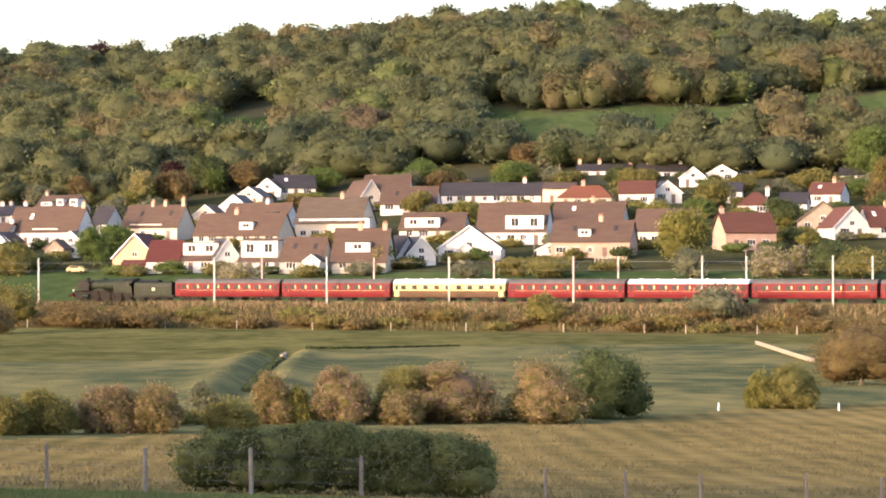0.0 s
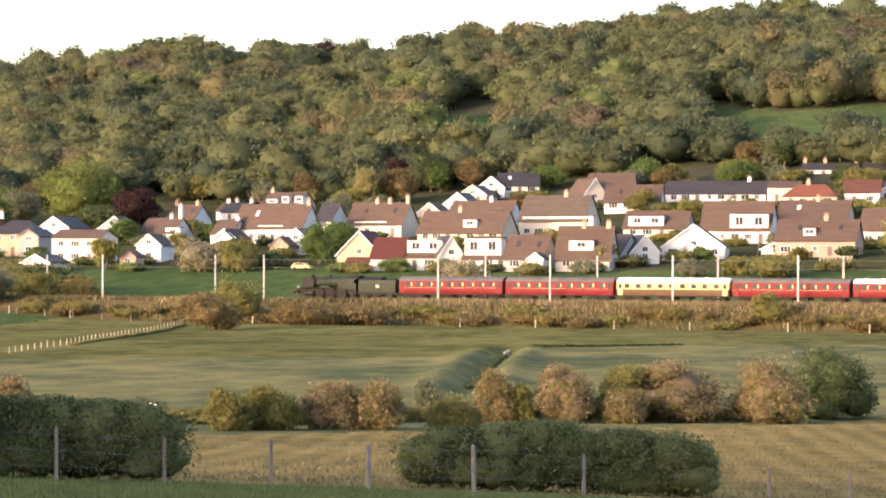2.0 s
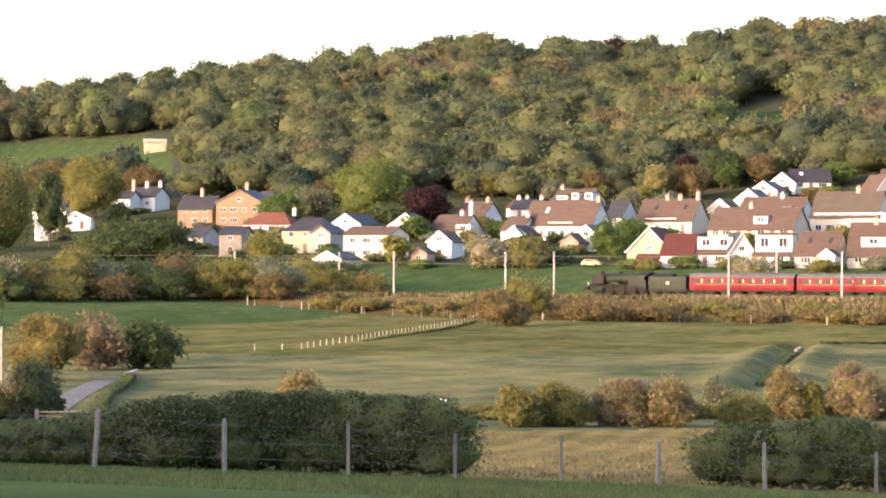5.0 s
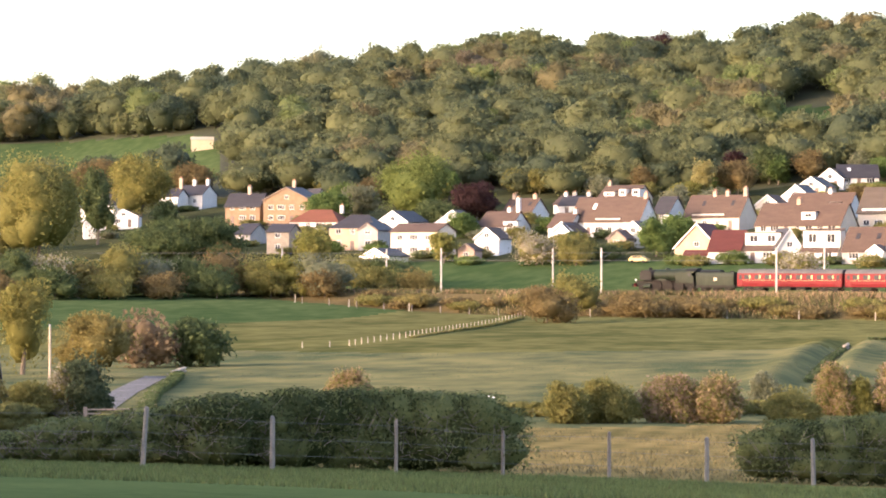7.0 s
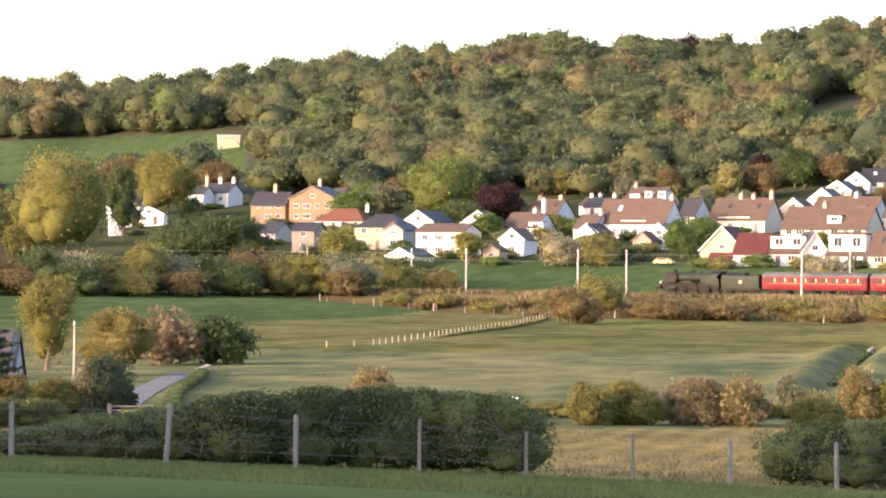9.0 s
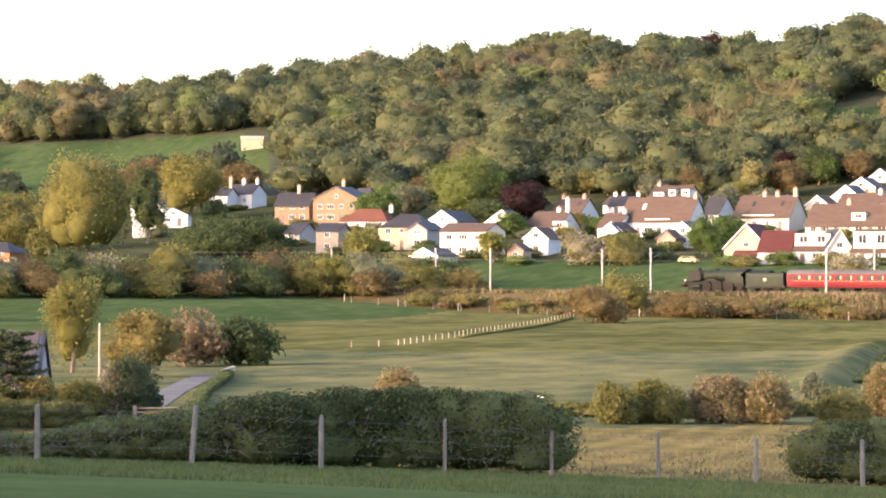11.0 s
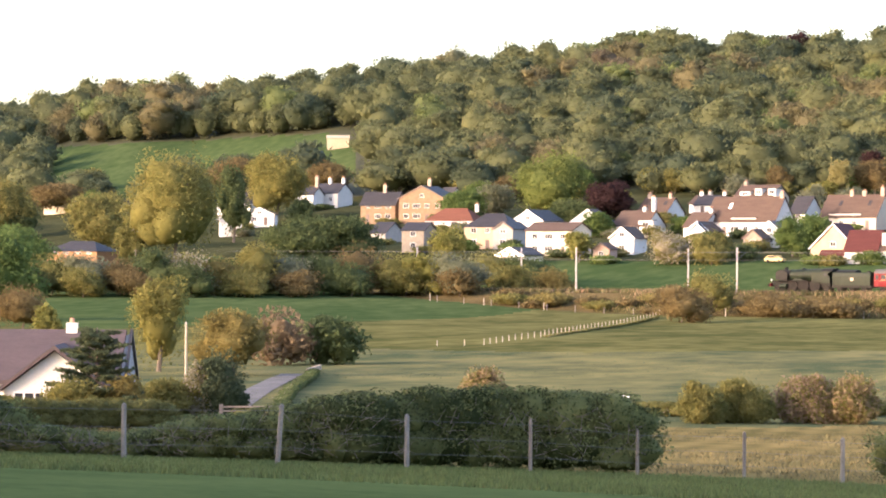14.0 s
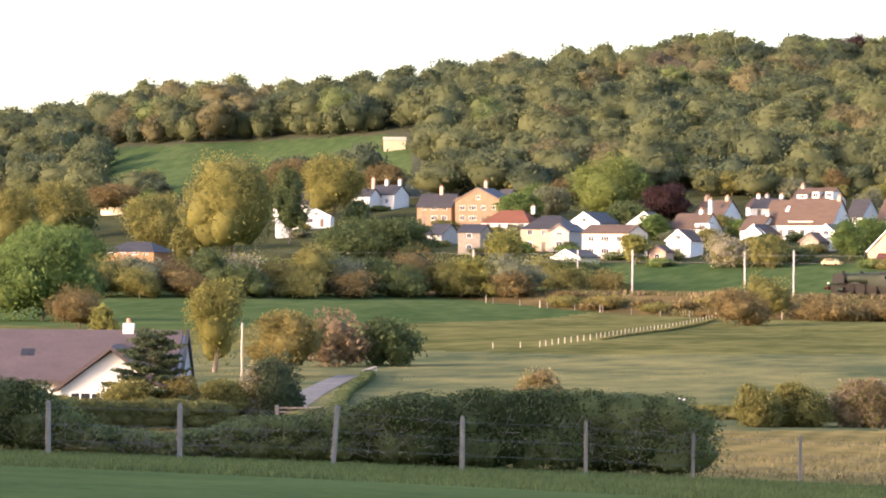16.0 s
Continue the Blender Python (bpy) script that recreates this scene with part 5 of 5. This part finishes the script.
for side, e in ((-1, -3.55), (1, 3.95)):
    part("roof", prism([(0.2, 4.40), (e, 2.22), (e, 2.04), (0.2, 4.20)], -9.3, 4.5), NEAR_ROOF, bung)
part("gable_cladding", prism([(-3.25, 0.3), (3.65, 0.3), (3.65, 2.15), (0.2, 4.2), (-3.25, 2.15)], 4.6, 4.68), TILE_HUNG, bung, "grey slate-hung gable end")
part("bargeboard", prism([(0.2, 4.45), (-3.6, 2.25), (-3.6, 2.0), (0.2, 4.2), (4.0, 2.0), (4.0, 2.25)], 4.68, 4.8), ROOFS["slate"], bung)
bm = box(-0.4, 4.0, -5.2, -3.19, -1.2, 1.9)
add_prism(bm, [(-0.39, 1.89), (3.99, 1.89), (1.8, 3.55)], -5.19, -1.5, "y")
wing = part("front_wing", bm, WALLS["white"], bung)
for side, e in ((-1, -0.7), (1, 4.3)):
    part("wing_roof", prism([(1.8, 3.82), (e, 1.90), (e, 1.74), (1.8, 3.62)], -5.5, -0.6, "y"), NEAR_ROOF, wing)
window(bung, 0.7, 0.9, 1.4, 0.9, -5.2, 3)
window(bung, -3.8, 0.9, 1.5, 1.0, -3.2, 2)
window(bung, -2.2, 0.9, 0.8, 1.0, -3.2, 1)
part("rooflight", prism([(-1.75, 3.21), (-1.25, 3.50), (-1.28, 3.56), (-1.78, 3.27)], -2.6, -2.0), PANE, bung)
ch = part("chimney", box(1.8, 2.3, -0.1, 0.5, 3.9, 4.7), WALLS["white"], bung)
part("chimney_pot", rod((2.05, 0.2, 4.7), (2.05, 0.2, 4.92), 0.12, 0.1), POT, ch)

# ---- poles ----
def pole(x, y, h, mat_, label, r=0.12):
    z = float(ground_z(np.float64(x), np.float64(y)))
    th = empty("utility_pole", pose(x, y, z), label, "pole", "poles of the village")
    part("shaft", rod((0, 0, -0.5), (0, 0, h), r, r * 0.75, 10), mat_, th)
    part("cross_arm", box(-0.6, 0.6, -0.05, 0.05, h - 0.35, h - 0.25), TIMBER, th)
    part("cap", rod((0, 0, h), (0, 0, h + 0.06), r * 0.8, r * 0.2, 10), TIMBER, th)
    return th


th = empty("pale_pole", pose(-47.55, 152.75, 2.6), "pale bare timber pole standing beside the lane", "pole")
part("shaft", rod((0, 0, -0.4), (0, 0, 4.55), 0.075, 0.055, 12), PALE_WOOD, th)
part("cap", rod((0, 0, 4.55), (0, 0, 4.62), 0.058, 0.03, 12), STEEL, th)
for x, y, h in ((-24.95, 809.2, 6.2), (-37.7, 835.3, 4.5), (68.2, 663.1, 8.4), (17.7, 612.4, 5.0), (52.6, 547.4, 4.8), (-207.7, 631.4, 5.5)):
    pole(x, y, h, TIMBER if x < 0 else CONCRETE, "tall slender utility pole among the houses and trees")

# ---- lane, ditch, stone bank ----
def strip(name, points, half, mat_, label, category, lift=0.03):
    bm = bmesh.new()
    rows = []
    for i, (x, y) in enumerate(points):
        a, b = points[max(0, i - 1)], points[min(len(points) - 1, i + 1)]
        d = Vector((b[0] - a[0], b[1] - a[1])).normalized()
        rows.append([bm.verts.new((x + k * -d.y, y + k * d.x, float(ground_z(np.float64(x + k * -d.y), np.float64(y + k * d.x))) + lift)) for k in (-half, half)])
    for a, b in zip(rows, rows[1:]):
        bm.faces.new((a[0], a[1], b[1], b[0]))
    return tagged(part(name, bm, mat_), label, category, kind="structure")


TARMAC = material("worn_lane_tarmac", (0.12, 0.115, 0.11), (0.22, 0.21, 0.20), 0.4, 0.9, 0.3, spec=0.0)
strip("lane", [(float(np.interp(y, [146, 165, 190, 216, 238, 252], [-43.5, -48.5, -54.5, -60.3, -64.8, -66.4])), y) for y in range(146, 231, 3)], 0.9, TARMAC, "narrow grey tarmac lane rising between hedge and crop", "lane")
WALL_STONE = material("pale_dry_stone", (0.33, 0.26, 0.18), (0.50, 0.40, 0.30), 1.5, 0.9, 0.5)


def stone_wall(points, height, label):
    """A dry stone wall, stone by stone in rough courses."""
    th = empty("dry_stone_wall", pose(0, 0, 0), label, "stone wall")
    shapes = []
    for q in range(5):
        bm = bmesh.new()
        bmesh.ops.create_icosphere(bm, subdivisions=1, radius=0.5)
        for v in bm.verts:
            v.co = Vector((v.co.x * 1.25, v.co.y, v.co.z * 0.8)) * rng.uniform(0.85, 1.15)
        me = bpy.data.meshes.new("stone")
        bm.to_mesh(me)
        bm.free()
        me.materials.append(WALL_STONE)
        shapes.append(me)
    for (xa, ya), (xb, yb) in zip(points, points[1:]):
        n = int(math.hypot(xb - xa, yb - ya) / 0.42)
        for i in range(n):
            for c in range(2):
                f = (i + 0.5 * c) / n
                x, y = xa + (xb - xa) * f, ya + (yb - ya) * f
                o = new("stone", shapes[(i * 3 + c) % 5])
                o.parent = th
                o.matrix_basis = pose(x, y, float(ground_z(np.float64(x), np.float64(y))) + 0.18 + c * height * 0.5, 0, 0, math.degrees(math.atan2(yb - ya, xb - xa))) @ Matrix.Diagonal((0.44, 0.45, height * 0.7, 1))
    return th


stone_wall([(36.7, 369.0), (36.3, 340.0), (36.0, 306.0)], 0.42, "pale low dry stone wall lit by the sun in the field")
# pale stones added in place of the sunlight on the lane's upper end
stone_wall([(-61.4, 228.0), (-63.2, 238.0)], 0.45, "short row of pale stones standing in for the lane's sunlit end")
stone_wall([(-16.9, 331.0), (-17.1, 342.0)], 0.7, "short pale stone wall at the head of the ditch")
hedge("hedge", ((-14.5, 232.0, 0.35), (-15.5, 272.0, 0.40), (-16.3, 300.0, 0.40), (-17.6, 350.0, 0.40)), "dark", "dark green growth along a sunken field ditch", 0.75, 420, 0.2)
hedge("hedge", ((-41.6, 150.0, 0.35), (-46.2, 166.0, 0.4), (-52.2, 190.0, 0.45), (-57.6, 214.0, 0.5), (-61.0, 228.0, 0.5)), "dark", "low dark hedge along the lane", 0.4, 420, 0.2)

hedge("hedge", ((-16.0, 366.0, 0.35), (-9.0, 368.5, 0.35), (2.0, 376.0, 0.2)), "dark", "thin dark edge of rough grass at the head of the crop", 0.35, 300, 0.2)

# ---- post fences across the fields ----
for i in range(44):
    f = (i / 43) ** 1.15
    y = 303 + 187 * f
    x = float(np.interp(y, [303, 307, 342, 410, 490], [-68.5, -64.9, -65.6, -70.7, -75.6]))
    field_post(x, y, 0.55 + 0.4 * f, 0.0, PALE_WOOD, "pale timber post of the fence across the pasture", 0.05, "posts of the pasture fence")
hedge("hedge", ((-64.6, 340.0, 0.22), (-69.4, 400.0, 0.32), (-75.0, 488.0, 0.40)), "olive", "rough grass strip at the foot of the pasture fence", 0.35, 160, 0.25)
for s in (-249.0, -235.6, -222.0, -209.3, -193.3, -180.4, -173.9, -162.9, -156.9, -262.0, -275.0, -288.0, -301.0, -325.0, -338.0, -350.0):
    p = rail_point(s, -19)
    field_post(p[0], p[1], 1.25, 0.0, PALE_WOOD, "pale boundary post at the foot of the railway bank", 0.09, "posts below the bank")
for s in range(-348, -304, 6):
    p = rail_point(s, -19.5)
    field_post(p[0], p[1], 1.1, 0.0, TIMBER, "dark boundary post at the foot of the railway bank", 0.08, "posts below the bank")

# ---- sign, stake, barn, parked car ----
sg = empty("footpath_sign", pose(-28.2, 172.0, 2.31), "small white sign board on a post in the field", "sign")
part("post", rod((0, 0, -0.3), (0, 0, 0.6), 0.03), TIMBER, sg)
for x in (-0.12, 0.12):
    part("board", box(x - 0.09, x + 0.09, -0.05, -0.03, 0.3, 0.72), FRAME, sg)
for x in (16.5, 23.7):
    field_post(x, 188.8, 0.45, 0.0, FRAME, "short white marker stake at the field edge", 0.06, "marker stakes")
BARN_WALL = material("cream_sheet_metal", (0.44, 0.37, 0.25), (0.56, 0.48, 0.34), 0.5, 0.6, 0.1)
for deg, up, w, h, yaw in ((-14.56, 189.0, 6.8, 3.6, 14), (-13.52, 180.0, 5.0, 2.2, 14)):
    x, y, z = hill_point(deg, up)
    b = empty("barn", pose(x, y, z, 0, 0, yaw), "cream sheet-metal barn beside the wood on the hill", "barn", "barns on the hill")
    part("wall", box(-w / 2, w / 2, -3, 3, -1.0, h * 0.75), BARN_WALL if h > 3 else WALLS["sandstone"], b)
    part("roof", prism([(-3.3, h * 0.72), (0, h), (3.3, h * 0.72), (3.3, h * 0.72 + 0.12), (0, h + 0.12), (-3.3, h * 0.72 + 0.12)], -w / 2 - 0.2, w / 2 + 0.2), BARN_WALL if h > 3 else ROOFS["redbrown"], b)
    part("door", box(-1.2, 1.2, -3.05, -2.98, 0, h * 0.55), BARN_WALL if h > 3 else DOOR, b)
car = empty("parked_car", pose(-70.4, 606.3, 10.86, 0, 0, -20), "cream and orange small car parked by the hedge", "car")
part("body", prism([(-1.9, 0.35), (1.9, 0.35), (1.95, 0.8), (1.2, 0.95), (0.8, 1.4), (-1.1, 1.42), (-1.7, 0.98), (-1.95, 0.85)], -0.8, 0.8, "y"), CREAM_PAINT, car)
part("side_window", prism([(-1.45, 0.98), (1.0, 0.98), (0.7, 1.34), (-1.0, 1.36)], -0.815, -0.79, "y"), PANE, car)
for x in (-1.2, 1.2):
    for y in (-0.75, 0.75):
        part("wheel", rod((x, y - 0.08, 0.31), (x, y + 0.08, 0.31), 0.31, None, 16), LOCO_BLACK, car)

pf = empty("garden_fence", pose(31.2, 587.0, float(ground_z(np.float64(31.2), np.float64(587.0))), 0, 0, -14), "pale wooden garden fence below the pink bungalow", "fence")
for i in range(9):
    part("picket", box(-3.0 + i * 0.75 - 0.06, -3.0 + i * 0.75 + 0.06, -0.05, 0.05, -0.3, 1.1), PALE_WOOD, pf)
for z in (0.3, 0.65, 0.98):
    part("rail", box(-3.1, 3.1, -0.09, -0.051, z - 0.06, z + 0.06), PALE_WOOD, pf)

# ---- grasses ----
STRAW = [material("dry_straw", (0.18, 0.12, 0.065), (0.36, 0.25, 0.145), 0.3, 0.9, 0.0, island=0.5), material("rough_green_blade", (0.060, 0.062, 0.022), (0.130, 0.120, 0.042), 0.3, 0.9, 0.0, island=0.5),
         # hay stems: colour darkened to offset the stronger sun on upright blades
         material("darkened_hay_blade", (0.085, 0.078, 0.034), (0.170, 0.138, 0.062), 0.3, 0.9, 0.0, island=0.5), material("lawn_blade", (0.068, 0.098, 0.030), (0.155, 0.185, 0.060), 0.3, 0.9, 0.0, island=0.5),
         material("crop_blade", (0.050, 0.074, 0.036), (0.130, 0.130, 0.060), 0.3, 0.9, 0.0, island=0.5)]
n = 46000
s, w = rng.uniform(-330, -130, n), -2.6 - 14 * rng.random(n) ** 1.5
keep = (np.sin(s / 7.3) + np.sin(s / 3.1 + 1) + 0.12 * (w + 17) * (s > -270) - 0.9 * (s < -275) + rng.normal(scale=0.6, size=n)) > 0.1
s, w = s[keep], w[keep]
blades("bank_straw", N_X * (TRACK_D + w) + T_X * s, N_Y * (TRACK_D + w) + T_Y * s, 0.95, 0.16, STRAW[:2], (rng.random(len(s)) < 0.3 + 0.04 * (-w)).astype(int), "tall dry straw-coloured grass on the railway bank")
n = 90000
az, r = np.radians(rng.uniform(-22, 4, n)), rng.uniform(46, 71, n)
blades("near_grass", r * np.sin(az), r * np.cos(az), 0.10, 0.03, [STRAW[3], STRAW[1]], (rng.random(n) < 0.06).astype(int), "short green grass of the near bank")
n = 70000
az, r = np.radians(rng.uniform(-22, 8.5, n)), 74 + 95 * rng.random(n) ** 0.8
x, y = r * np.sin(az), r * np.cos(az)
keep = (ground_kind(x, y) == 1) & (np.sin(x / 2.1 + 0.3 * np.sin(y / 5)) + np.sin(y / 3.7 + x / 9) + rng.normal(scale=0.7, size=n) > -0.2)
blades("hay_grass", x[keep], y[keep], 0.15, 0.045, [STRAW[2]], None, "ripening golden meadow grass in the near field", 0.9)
# bands of blue-green blades that carry the field's shade in their colour
n = 80000
az, r = np.radians(rng.uniform(-22, 8.5, n)), 150 + 225 * rng.random(n)
x, y = r * np.sin(az), r * np.cos(az)
keep = (ground_kind(x, y) == 2) & (np.sin(y / 9 + 1.6 * np.sin(x / 14)) + 0.8 * np.sin(x / 11 + y / 23) + rng.normal(scale=0.5, size=n) > 0.2)
blades("crop_ears", x[keep], y[keep], 0.12, 0.05, [STRAW[4]], None, "barley crop in bands across the field, its blue-green standing in for shade", 0.9)
n = 9000
s, w = rng.uniform(-420, -130, n), rng.uniform(-3.9, -2.1, n)
blades("lineside_grass", N_X * (TRACK_D + w) + T_X * s, N_Y * (TRACK_D + w) + T_Y * s, 0.95, 0.2, STRAW[:2], (rng.random(n) < np.where(s < -275, 0.85, 0.35)).astype(int), "rough grass along the edge of the ballast")
# low scrub along the bank
for i in range(44):
    s, w = -340 + 4.6 * i + rng.uniform(-2, 2), rng.uniform(-16, -9)
    q = rail_point(s, w)
    shrub(q[0], q[1], float(ground_z(np.float64(q[0]), np.float64(q[1]))), rng.uniform(0.7, 1.4), rng.uniform(4, 8), ("brown", "olive", "brown", "gold")[i % 4])
